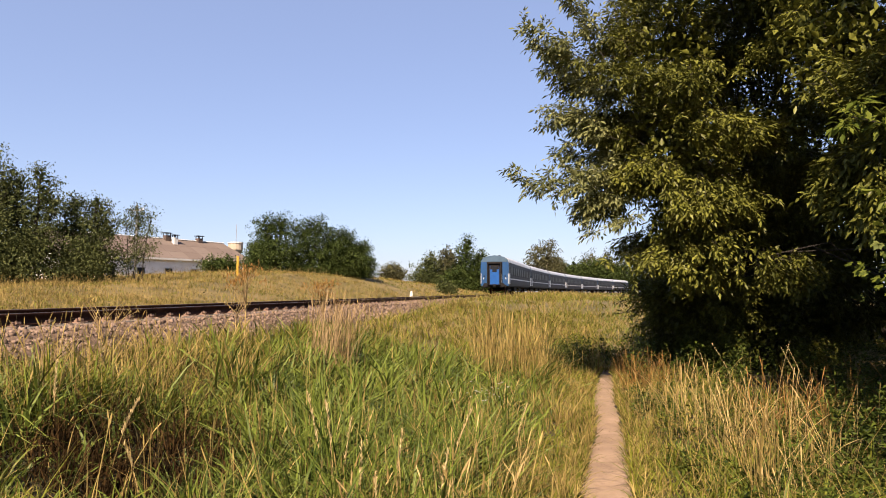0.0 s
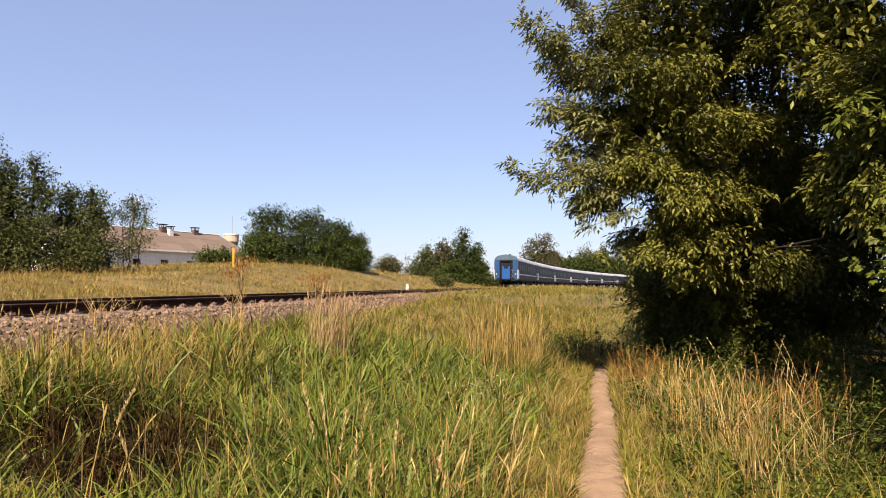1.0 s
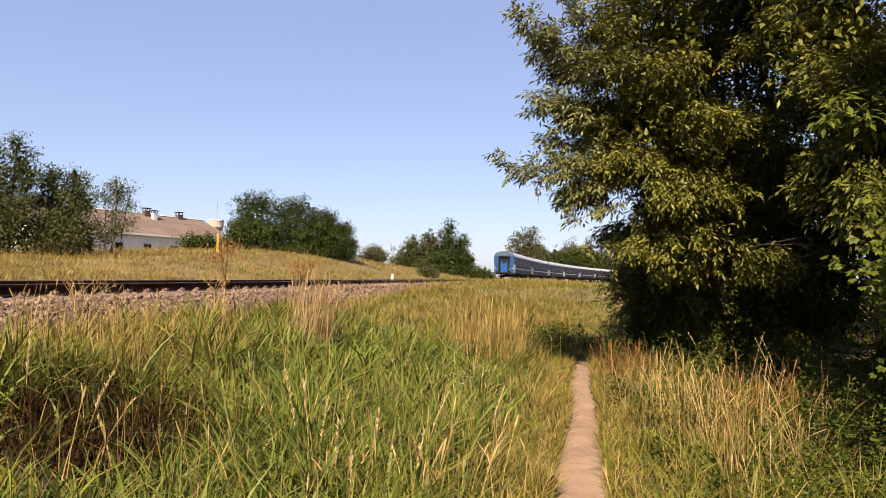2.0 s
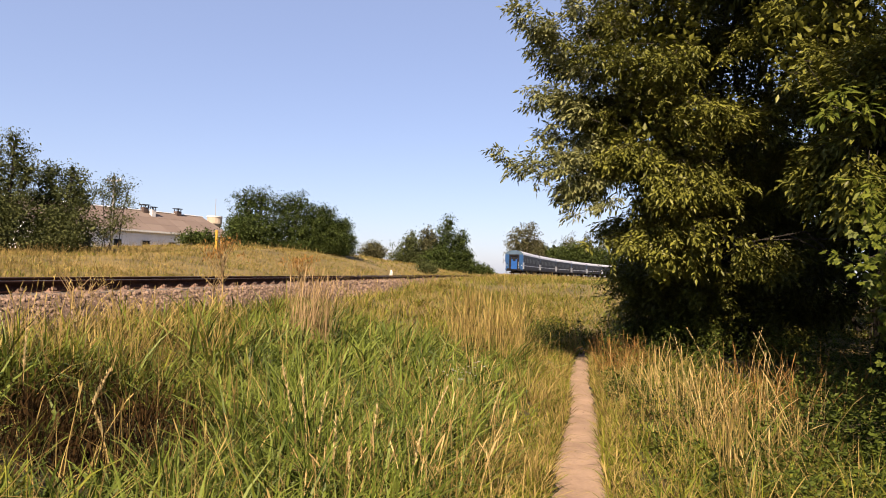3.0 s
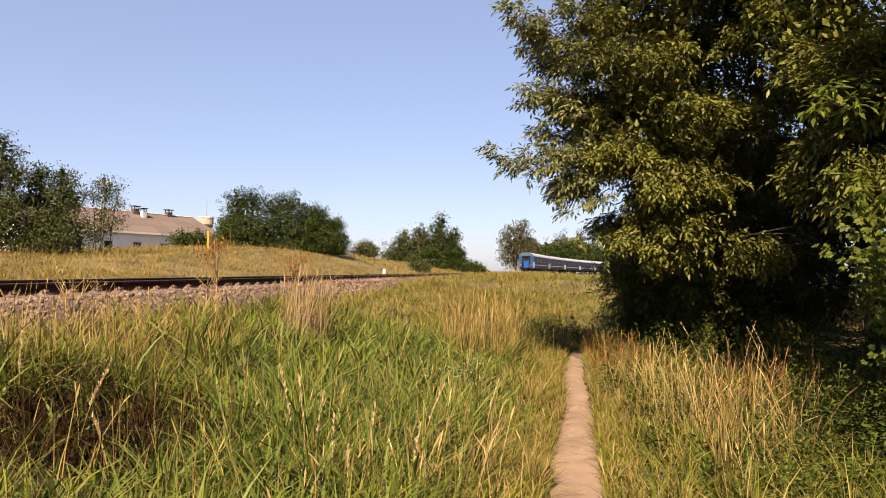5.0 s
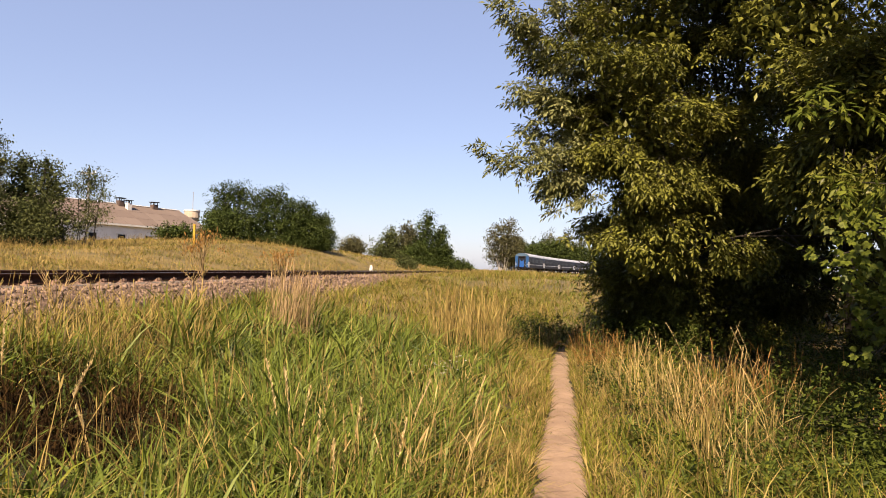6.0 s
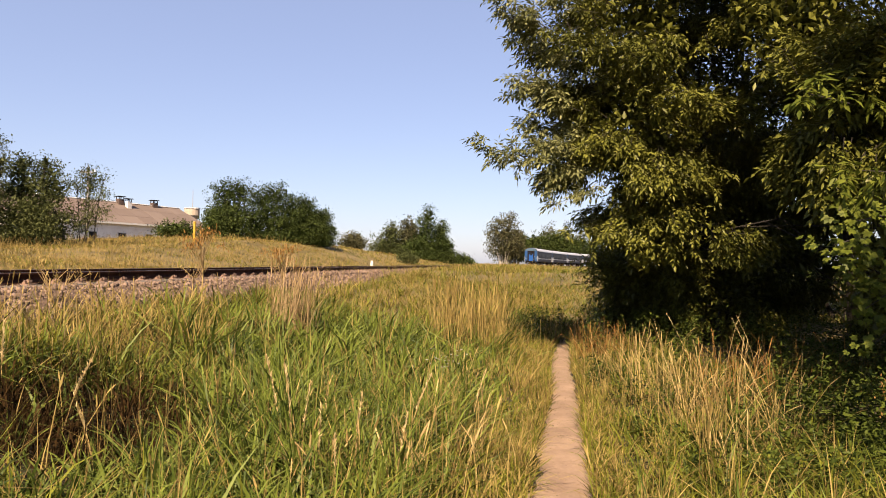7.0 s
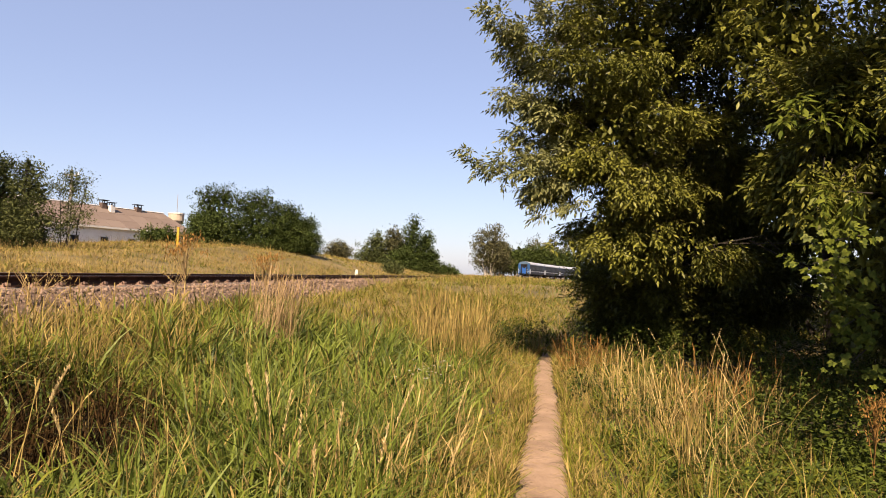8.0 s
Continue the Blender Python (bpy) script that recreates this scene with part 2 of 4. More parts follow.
tagged(footpath, "narrow trodden footpath of bare pinkish earth", "path", kind="structure")
footpath.data.polygons.foreach_set("use_smooth", np.ones(len(footpath.data.polygons), bool))


def pebbles(count):
    """Small stones and clods trodden into the path."""
    base = np.array([(1, 0, 0), (-1, 0, 0), (0, 1, 0), (0, -1, 0), (0, 0, 0.8), (0, 0, -0.8)], float)
    tris = np.array([(0, 2, 4), (2, 1, 4), (1, 3, 4), (3, 0, 4), (2, 0, 5), (1, 2, 5), (3, 1, 5), (0, 3, 5)])
    y = 2.5 + 13 * rng.random(count) ** 1.3
    x = path_x(y) + rng.normal(0, 0.075, count)
    r = rng.uniform(0.004, 0.013, count)
    V = base[None] * (1 + rng.normal(0, 0.25, (count, 6, 3))) * r[:, None, None] + np.stack([x, y, ground_z(x, y) + 0.008], -1)[:, None]
    return V.reshape(-1, 3), (tris[None] + (np.arange(count) * 6)[:, None, None]).reshape(-1, 3)


tagged(new("path_pebbles", mesh_of("path_pebbles", *pebbles(420), STONE)), "small stones and clods on the footpath", "pebbles", kind="stuff")


# ---- railway ----
def swept(outline, ys, side, lift=0.0):
    """A bar of the given outline that follows the track; side: metres right of its middle."""
    ys = np.asarray(ys, float)
    tx = track_x(ys)
    dx = (track_x(ys + 0.5) - track_x(ys - 0.5))
    nrm = np.hypot(dx, 1)
    nx, ny = 1 / nrm, -dx / nrm
    o = np.array(outline)
    k, n = len(o), len(ys)
    V = np.zeros((n, k, 3))
    V[:, :, 0] = tx[:, None] + nx[:, None] * (side + o[:, 0])
    V[:, :, 1] = ys[:, None] + ny[:, None] * (side + o[:, 0])
    V[:, :, 2] = o[:, 1] + lift
    i, j = np.meshgrid(np.arange(n - 1), np.arange(k), indexing="ij")
    a, b = i * k + j, i * k + (j + 1) % k
    return V.reshape(-1, 3), np.stack([a, b, b + k, a + k], -1).reshape(-1, 4)


RAIL = [(-0.075, -0.15), (0.075, -0.15), (0.075, -0.138), (0.012, -0.122), (0.010, -0.045), (0.036, -0.036), (0.036, -0.006), (0.03, 0.0), (-0.03, 0.0), (-0.036, -0.006), (-0.036, -0.036), (-0.010, -0.045), (-0.012, -0.122), (-0.075, -0.138)]
track_ys = np.concatenate([np.arange(-40, 60, 1.0), np.arange(60, 336, 3.0)])
track = thing("railway_track", pose(0, 0, 0), "rusty broad-gauge railway track on concrete sleepers", "railway track", kind="structure")
for side in (-0.78, 0.78):
    rail = part_of("rail", *swept(RAIL, track_ys, side, RAIL_TOP), RUST, track, "rusty steel rail with a worn head")
    part_of("rail_head", *swept([(-0.026, 0.0), (0.026, 0.0), (0.026, 0.003), (-0.026, 0.003)], track_ys, side, RAIL_TOP), BRIGHT, rail, "bright worn running surface")
BED = RAIL_TOP - 0.195
part_of("ballast_bed", *swept([(-3.0, 0.55), (-1.75, BED), (1.75, BED), (3.1, 0.52)], track_ys, 0), GRAVEL, track, "pinkish crushed-stone bed")
sleeper_bm = box((2.7, 0.26, 0.18), (0, 0, 0), bevel=0.02)
sleeper_me = bpy.data.meshes.new("sleeper")
sleeper_bm.to_mesh(sleeper_me)
sleeper_bm.free()
sleeper_me.materials.append(CONCRETE)
clip_bm = joined(box((0.40, 0.17, 0.03), (0, 0, 0), bevel=0.006), rod((-0.13, 0, 0), (-0.13, 0, 0.075), 0.016), rod((0.13, 0, 0), (0.13, 0, 0.075), 0.016),
                 box((0.10, 0.07, 0.03), (-0.12, 0, 0.035), (0, 18, 0)), box((0.10, 0.07, 0.03), (0.12, 0, 0.035), (0, -18, 0)), rod((-0.13, -0.07, 0.05), (-0.13, 0.07, 0.05), 0.012), rod((0.13, -0.07, 0.05), (0.13, 0.07, 0.05), 0.012))
clip_me = bpy.data.meshes.new("rail_fastening")
clip_bm.to_mesh(clip_me)
clip_bm.free()
clip_me.materials.append(CLIP)
for i in range(150):
    y = -8 + i * 0.55
    turn = -math.atan(float(track_x(y + 0.5) - track_x(y - 0.5)))
    s = new("sleeper", sleeper_me)
    s.parent = track
    s.matrix_local = Matrix.Translation((float(track_x(y)), y, RAIL_TOP - 0.15 - 0.09 - 0.008)) @ Matrix.Rotation(turn, 4, "Z")
    if y < 34:
        for side in (-0.78, 0.78):
            c = new("rail_fastening", clip_me)
            c.parent = s
            c.matrix_local = pose(side, 0, 0.09)


def stones(count, ylow, yhigh, low, high, r1, r2):
    """Crushed stones: jittered eight-cornered lumps, laid on the bed's shoulder."""
    base = np.array([(x, y, z) for x in (-1, 1) for y in (-1, 1) for z in (-1, 1)], float) * 0.62
    quads = np.array([(0, 1, 3, 2), (4, 6, 7, 5), (0, 4, 5, 1), (2, 3, 7, 6), (0, 2, 6, 4), (1, 5, 7, 3)])
    y = ylow + (yhigh - ylow) * rng.random(count) ** 1.25
    s = rng.uniform(low, high, count)
    z = np.interp(s, [-3.0, -1.75, 1.75, 3.1], [0.55, BED, BED, 0.52])
    r = rng.uniform(r1, r2, count)
    V = base[None] * (1 + rng.normal(0, 0.34, (count, 8, 3))) * rng.uniform(0.45, 1.25, (count, 1, 3))
    q = rng.normal(size=(count, 4))
    q /= np.linalg.norm(q, axis=1)[:, None]
    w, a, b, c = q.T
    M = np.stack([np.stack([1 - 2 * (b * b + c * c), 2 * (a * b - c * w), 2 * (a * c + b * w)], -1), np.stack([2 * (a * b + c * w), 1 - 2 * (a * a + c * c), 2 * (b * c - a * w)], -1),
                  np.stack([2 * (a * c - b * w), 2 * (b * c + a * w), 1 - 2 * (a * a + b * b)], -1)], 1)
    V = np.einsum("nij,nkj->nki", M, V) * r[:, None, None] + np.stack([track_x(y) + s, y, z + r * 0.25], -1)[:, None]
    F = quads[None] + (np.arange(count) * 8)[:, None, None]
    return V.reshape(-1, 3), F.reshape(-1, 4)


sv, sf = stones(8500, 3, 20, 1.0, 3.2, 0.022, 0.046)
tv, tf = stones(4000, 18, 60, 1.0, 3.2, 0.04, 0.075)
tagged(new("ballast_stones", mesh_of("ballast_stones", np.concatenate([sv, tv]), np.concatenate([sf, tf + len(sv)]), STONE)), "loose pinkish crushed stones along the track", "ballast", kind="stuff")


# ---- train ----
S_Y = np.arange(5, 345, 0.5)
S_X = track_x(S_Y)
S_S = np.concatenate([[0], np.cumsum(np.hypot(np.diff(S_X), np.diff(S_Y)))])


def on_track(s):
    """The place s metres along the track."""
    return Vector((float(np.interp(s, S_S, S_X)), float(np.interp(s, S_S, S_Y)), RAIL_TOP))


def train_s(t):
    """How far along the track the train's rear stands at t seconds."""
    return 69.4 + 13.75 * t - 0.095 * t * t


COACH, PITCH = 23.9, 24.5
HULL = [(-1.50, 0.95), (-1.53, 1.2), (-1.53, 3.15), (-1.50, 3.55), (-1.40, 3.82), (-1.12, 4.04), (-0.6, 4.2), (0.0, 4.26), (0.6, 4.2), (1.12, 4.04), (1.40, 3.82), (1.50, 3.55), (1.53, 3.15), (1.53, 1.2), (1.50, 0.95)]
ROOF = [(-1.53, 3.5), (-1.42, 3.84), (-1.13, 4.065), (-0.605, 4.225), (0.0, 4.285), (0.605, 4.225), (1.13, 4.065), (1.42, 3.84), (1.53, 3.5), (1.48, 3.5), (0, 4.2), (-1.48, 3.5)]


def coach(rear):
    """A passenger carriage that points along y, its rear end at y = 0, rails at z = 0."""
    c = thing("railway_carriage", pose(0, 0, 0), "dark blue passenger carriage with a pale stripe, on rails" if not rear else "last passenger carriage with a bright blue end wall and gangway door", "railway carriage", "carriages of the train")
    part("body", prism(HULL, COACH), NAVY, c, "dark side walls")
    part("roof", prism(ROOF, COACH - 0.5, 0.25), ROOFGREY, c, "pale grey roof")
    for y, sgn in ((-0.06, 1), (COACH + 0.06, -1)):
        bm = prism([(x * 1.008, z if z < 4.25 else z + 0.02) for x, z in HULL], 0.12, y - 0.06)
        end = part("end_wall", bm, BLUE, c, "bright blue end wall")
        part("gangway_frame", joined(box((0.12, 0.34, 2.35), (-0.72, y - sgn * 0.17, 2.25), bevel=0.03), box((0.12, 0.34, 2.35), (0.72, y - sgn * 0.17, 2.25), bevel=0.03), box((1.56, 0.34, 0.14), (0, y - sgn * 0.17, 3.42), bevel=0.03)), BLACK, end, "black rubber gangway bellows")
        part("gangway_plate", box((1.72, 0.06, 2.6), (0, y - sgn * 0.06, 2.3), bevel=0.02), BLACK, end, "dark gangway surround")
        door = part("gangway_door", box((1.02, 0.05, 2.2), (0, y - sgn * 0.12, 2.12), bevel=0.015), DOORBLUE, end, "bright blue gangway door")
        part("door_window", box((0.5, 0.03, 0.62), (0, y - sgn * 0.15, 2.75), bevel=0.01), GLASS, door)
        part("end_cap", prism([(x * 1.012, z + 0.012) for x, z in HULL if z > 3.5], 0.03, y - sgn * 0.075 - 0.015), SLATEBLUE, end, "sooty grey-blue roof end")
        part("door_recess", box((0.96, 0.04, 0.5), (0, y - sgn * 0.135, 2.98), bevel=0.01), BLACK, door, "dark recess above the door")
        part("footplate", box((1.25, 0.4, 0.07), (0, y - sgn * 0.2, 1.06)), BLACK, end)
        for x in (-0.95, 0.95):
            part("buffer", joined(rod((x, y, 1.04), (x, y - sgn * 0.45, 1.04), 0.09), rod((x, y - sgn * 0.45, 1.04), (x, y - sgn * 0.53, 1.04), 0.22, sides=14)), BLACK, end)
            part("end_marking", box((0.10, 0.02, 0.2), (x * 1.3, y - sgn * 0.07, 1.75)), ROOFGREY, end, "small pale marking")
            part("corner_panel", box((0.07, 0.03, 1.15), (x * 1.58, y - sgn * 0.075, 1.72), bevel=0.01), ROOFGREY, end, "white corner panel")
            part("tail_lamp", rod((x * 1.22, y, 2.0), (x * 1.22, y - sgn * 0.1, 2.0), 0.08), BLACK, end)
            part("handrail", rod((x * 0.82, y - sgn * 0.1, 1.3), (x * 0.82, y - sgn * 0.1, 2.3), 0.018), PALE, end)
        part("drawgear", joined(box((0.3, 0.5, 0.3), (0, y - sgn * 0.2, 0.98), bevel=0.04), box((2.6, 0.16, 0.3), (0, y, 0.92), bevel=0.02)), BLACK, c)
    for sx in (-1, 1):
        part("stripe", box((0.012, COACH - 2.8, 0.10), (sx * 1.536, COACH / 2, 1.72)), PALE, c, "pale horizontal stripe")
        for y in (0.62, COACH - 0.62):
            door = part("entrance_door", box((0.03, 0.80, 2.2), (sx * 1.538, y, 2.18), bevel=0.01), NAVY, c)
            part("door_panel", box((0.02, 0.76, 1.15), (sx * 1.556, y, 1.70), bevel=0.005), PALE, door, "pale lower door panel")
            part("door_window", box((0.02, 0.46, 0.62), (sx * 1.556, y, 2.75), bevel=0.005), GLASS, door)
            part("step", joined(box((0.3, 0.7, 0.04), (sx * 1.4, y, 0.72)), box((0.3, 0.7, 0.04), (sx * 1.4, y, 0.42)), box((0.03, 0.04, 0.6), (sx * 1.4, y - 0.33, 0.66)), box((0.03, 0.04, 0.6), (sx * 1.4, y + 0.33, 0.66))), BLACK, c)
        for i in range(10):
            y = 2.5 + i * (COACH - 5.0) / 9
            w = part("window", box((0.03, 1.12, 0.98), (sx * 1.533, y, 2.62), bevel=0.01), BLACK, c, "black window frame")
            part("pane", box((0.012, 1.0, 0.86), (sx * 1.552, y, 2.62)), GLASS, w)
    for i in range(4):
        part("roof_vent", rod((0.0, 3.4 + i * 5.7, 4.28), (0.0, 3.4 + i * 5.7, 4.46), 0.22, 0.16, 12), NAVY, c)
    part("underframe_box", joined(box((2.2, 2.6, 0.55), (0, 9.2, 0.66), bevel=0.04), box((2.2, 3.0, 0.5), (0, 14.2, 0.68), bevel=0.04), box((2.7, COACH - 0.4, 0.16), (0, COACH / 2, 0.9))), BLACK, c)
    for y in (3.5, COACH - 3.5):
        bogie = part("bogie", joined(box((0.18, 3.3, 0.22), (-1.05, y, 0.55), bevel=0.03), box((0.18, 3.3, 0.22), (1.05, y, 0.55), bevel=0.03), box((2.2, 0.4, 0.3), (0, y, 0.6), bevel=0.04)), BLACK, c)
        for dy in (-1.2, 1.2):
            part("wheelset", joined(rod((-0.85, y + dy, 0.475), (-0.71, y + dy, 0.475), 0.475, sides=20), rod((0.71, y + dy, 0.475), (0.85, y + dy, 0.475), 0.475, sides=20), rod((-1.1, y + dy, 0.475), (1.1, y + dy, 0.475), 0.08)), RUST, bogie)
    return c


def coach_pose(i, t):
    s = train_s(t) + i * PITCH
    a, b = on_track(s), on_track(s + COACH)
    way = b - a
    return Matrix.Translation(a) @ Matrix.Rotation(math.atan2(-way.x, way.y), 4, "Z")


coaches = [coach(True), coach(False)]
for i in range(2, 7):
    coaches.append(copy_thing(coaches[1], pose(0, 0, 0)))


# ---- house beyond the mound ----
HX, HY = Vector((-40.76, 66.0, 1.85)), Vector((-28.2, 88.0, 1.85))
run = HY - HX
LONG, DEEP, EAVE, RIDGE = run.length, 9.4, 3.62, 6.15
house = thing("house", Matrix.Translation(HX) @ Matrix.Rotation(math.atan2(-run.x, run.y), 4, "Z"), "long low whitewashed house with a weathered brown sheet roof", "house")
W = DEEP / 2
part("wall", joined(box((0.3, LONG, EAVE), (W - 0.55, LONG / 2, EAVE / 2)), box((0.3, LONG, EAVE), (-W + 0.55, LONG / 2, EAVE / 2)), box((DEEP - 1.4, 0.3, EAVE), (0, 0.15, EAVE / 2)), box((DEEP - 1.4, 0.3, EAVE), (0, LONG - 0.15, EAVE / 2))), PLASTER, house, "whitewashed plaster wall")
part("gable", prism([(-W + 0.5, EAVE), (W - 0.5, EAVE), (0, RIDGE - 0.3)], 0.25, 0.02), PLASTER, house)
pitch = math.atan2(RIDGE - EAVE, W)
slant = math.hypot(W, RIDGE - EAVE)
HIP = 1.0
roof = part("roof", prism([(-W, EAVE - 0.08), (0, RIDGE - 0.08), (W, EAVE - 0.08), (W, EAVE - 0.2), (0, RIDGE - 0.2), (-W, EAVE - 0.2)], LONG - HIP + 0.3, -0.3), SLATE, house, "weathered brown roof")
hip = bmesh.new()
hv = [hip.verts.new(v) for v in ((-W, LONG - HIP, EAVE - 0.08), (W, LONG - HIP, EAVE - 0.08), (0, LONG - HIP, RIDGE - 0.08), (-W, LONG + 0.3, EAVE - 0.08), (W, LONG + 0.3, EAVE - 0.08))]
for f in ((0, 2, 3), (1, 4, 2), (2, 4, 3), (0, 3, 4, 1), (0, 1, 2)):
    hip.faces.new([hv[i] for i in f])
bmesh.ops.recalc_face_normals(hip, faces=hip.faces)
part("hip", hip, SLATE, roof, "sloping hipped roof end")
for sx in (-1, 1):
    for i in range(11):
        for j in range(3):
            w_, l_ = slant / 3, (LONG - HIP) / 11
            u = (j + 0.5) / 3
            part("roof_sheet", box((w_ + 0.05, l_ - 0.03, 0.03), (sx * W * u, 0.0 + (i + 0.5) * l_, RIDGE - 0.05 - (RIDGE - EAVE) * u + 0.012 * (2 - j)), (0, sx * math.degrees(pitch), 0)), SLATE, roof)
part("ridge_cap", box((0.34, LONG - HIP, 0.09), (0, (LONG - HIP) / 2, RIDGE), bevel=0.03), PLASTER, roof, "pale ridge capping")
part("fascia", box((0.06, LONG, 0.2), (W + 0.01, LONG / 2, EAVE - 0.16)), WHITE, roof)
for i in range(6):
    w_ = part("window", box((0.12, 1.1, 1.25), (W - 0.40, 2.2 + i * 3.5, 1.9), bevel=0.02), WHITE, house, "white window frame")
    part("pane", box((0.04, 0.9, 1.05), (W - 0.34, 2.2 + i * 3.5, 1.9)), GLASS, w_)


def chimney(y, x, top, wide, mat, label):
    base = RIDGE - abs(x) / W * (RIDGE - EAVE) - 0.4
    c = part("chimney", box((wide, wide * 1.25, top - base), (x, y, (top + base) / 2), bevel=0.03), mat, roof, label)
    part("chimney_cap", joined(box((wide + 0.22, wide * 1.25 + 0.22, 0.08), (x, y, top + 0.30)), box((0.07, 0.07, 0.3), (x - wide * 0.4, y - wide * 0.5, top + 0.14)), box((0.07, 0.07, 0.3), (x + wide * 0.4, y - wide * 0.5, top + 0.14)), box((0.07, 0.07, 0.3), (x - wide * 0.4, y + wide * 0.5, top + 0.14)), box((0.07, 0.07, 0.3), (x + wide * 0.4, y + wide * 0.5, top + 0.14))), BLACK, c)


chimney(15.5, 0.3, RIDGE + 0.35, 0.58, BRICKRED, "dark sooty brick chimney")
chimney(16.0, 1.1, RIDGE + 0.10, 0.45, WHITE, "small white chimney")
chimney(20.3, 0.2, RIDGE + 0.32, 0.58, BRICKRED, "dark sooty brick chimney")

tower = thing("water_tank_tower", pose(-27.65, 89, 1.5, 0, 0, 20), "squat cream plastered tower behind the house", "tower")
part("shaft", rod((0, 0, 0), (0, 0, 5.1), 0.5, 0.42, 12), CREAM, tower)
tank = part("tank", joined(rod((0, 0, 5.0), (0, 0, 5.75), 0.45, 0.95, 16), rod((0, 0, 5.74), (0, 0, 6.6), 0.95, 0.95, 16)), CREAM, tower, "cream funnel-shaped tank")
part("cornice", rod((0, 0, 6.6), (0, 0, 6.74), 1.02, 1.02, 16), WHITE, tank)
mast = thing("aerial_mast", pose(-28.05, 90.5, 1.5), "thin grey radio aerial mast", "aerial")
part("mast_tube", rod((0, 0, 0), (0, 0, 9.3), 0.06, 0.03), WOOD, mast)
part("mast_foot", box((0.4, 0.4, 0.3), (0, 0, 0.15), bevel=0.03), WOOD, mast)
pole = thing("utility_pole", pose(-27.6, 60, 1.6), "weathered wooden utility pole with a crossarm", "utility pole")
part("pole_shaft", rod((0, 0, 0), (0, 0, 7.9), 0.12, 0.08, 10), WOOD, pole)
part("crossarm", box((1.3, 0.1, 0.12), (0, 0, 7.4), bevel=0.015), WOOD, pole)
for x in (-0.55, 0.55):
    part("insulator", rod((x, 0, 7.46), (x, 0, 7.66), 0.05, 0.035), WHITE, pole)


def stand(x, y, sink=0.03):
    return pose(x, y, float(ground_z(x, y)) - sink)


marker = thing("yellow_marker_post", stand(-13.8, 45.0), "yellow painted marker post in the mound grass", "post")
part("post_shaft", box((0.15, 0.15, 1.3), (0, 0, 0.65), bevel=0.02), YELLOW, marker)
part("post_cap", box((0.17, 0.17, 0.07), (0, 0, 1.32), bevel=0.02), YELLOW, marker)
peg = thing("track_marker_post", stand(-2.08, 44.0), "short white painted post beside the track", "post")
part("post_shaft", box((0.2, 0.2, 0.52), (0, 0, 0.26), bevel=0.03), WHITE, peg)
part("post_top", box((0.15, 0.15, 0.1), (0, 0, 0.55), bevel=0.03), WHITE, peg)


# ---- grass ----
def blades(roots, height, width, lean, segs=3, droop=0.5, azimuth=None, head=0.0, headwide=3.0):
    """Bent tapering ribbons, one a blade. head: the share of the length that swells into a seed head."""
    n = len(roots)
    a = rng.uniform(0, 6.283, n) if azimuth is None else azimuth
    face = rng.uniform(0, 6.283, n)
    if head:
        ts = np.array([0, 0.45, 1 - head, 1 - head * 0.7, 1 - head * 0.25, 1.0])
        ws = np.array([1, 0.8, 0.6, headwide, headwide * 0.7, 0.0])
    else:
        ts = np.linspace(0, 1, segs + 1)
        ws = np.array([0.8, 1.0, 0.75, 0.45, 0.2][:segs] + [0.0])
    k = len(ts) - 1
    bend = lean[:, None] * (0.35 * ts + 0.65 * ts ** 2)[None] * height[:, None]
    up = height[:, None] * (ts[None] - droop * lean[:, None] ** 2 * ts[None] ** 3)
    cx = roots[:, 0, None] + np.cos(a)[:, None] * bend
    cy = roots[:, 1, None] + np.sin(a)[:, None] * bend
    cz = roots[:, 2, None] + up
    wx, wy = np.cos(face)[:, None] * width[:, None] * ws[None] / 2, np.sin(face)[:, None] * width[:, None] * ws[None] / 2
    V = np.zeros((n, 2 * k + 1, 3))
    V[:, 0:2 * k:2, 0], V[:, 1:2 * k:2, 0] = (cx - wx)[:, :k], (cx + wx)[:, :k]
    V[:, 0:2 * k:2, 1], V[:, 1:2 * k:2, 1] = (cy - wy)[:, :k], (cy + wy)[:, :k]
    V[:, 0:2 * k:2, 2], V[:, 1:2 * k:2, 2] = cz[:, :k], cz[:, :k]
    V[:, 2 * k] = np.stack([cx[:, k], cy[:, k], cz[:, k]], -1)
    F = []
    for i in range(k - 1):
        F += [(2 * i, 2 * i + 1, 2 * i + 3), (2 * i, 2 * i + 3, 2 * i + 2)]
    F.append((2 * k - 2, 2 * k - 1, 2 * k))
    F = np.array(F)
    return V.reshape(-1, 3), (F[None] + (np.arange(n) * (2 * k + 1))[:, None, None]).reshape(-1, 3)


def merged(pieces):
    vs, fs, off = [], [], 0
    for v, f in pieces:
        vs.append(v)
        fs.append(f + off)
        off += len(v)
    return np.concatenate(vs), np.concatenate(fs)


def scatter(count, r1, r2, a1=-62, a2=62):
    """Points spread evenly over a ring's sector round the origin; angles from ahead to the right."""
    r = np.sqrt(rng.uniform(r1 * r1, r2 * r2, count))
    a = np.radians(rng.uniform(a1, a2, count))
    x, y = r * np.sin(a), r * np.cos(a)
    return x, y


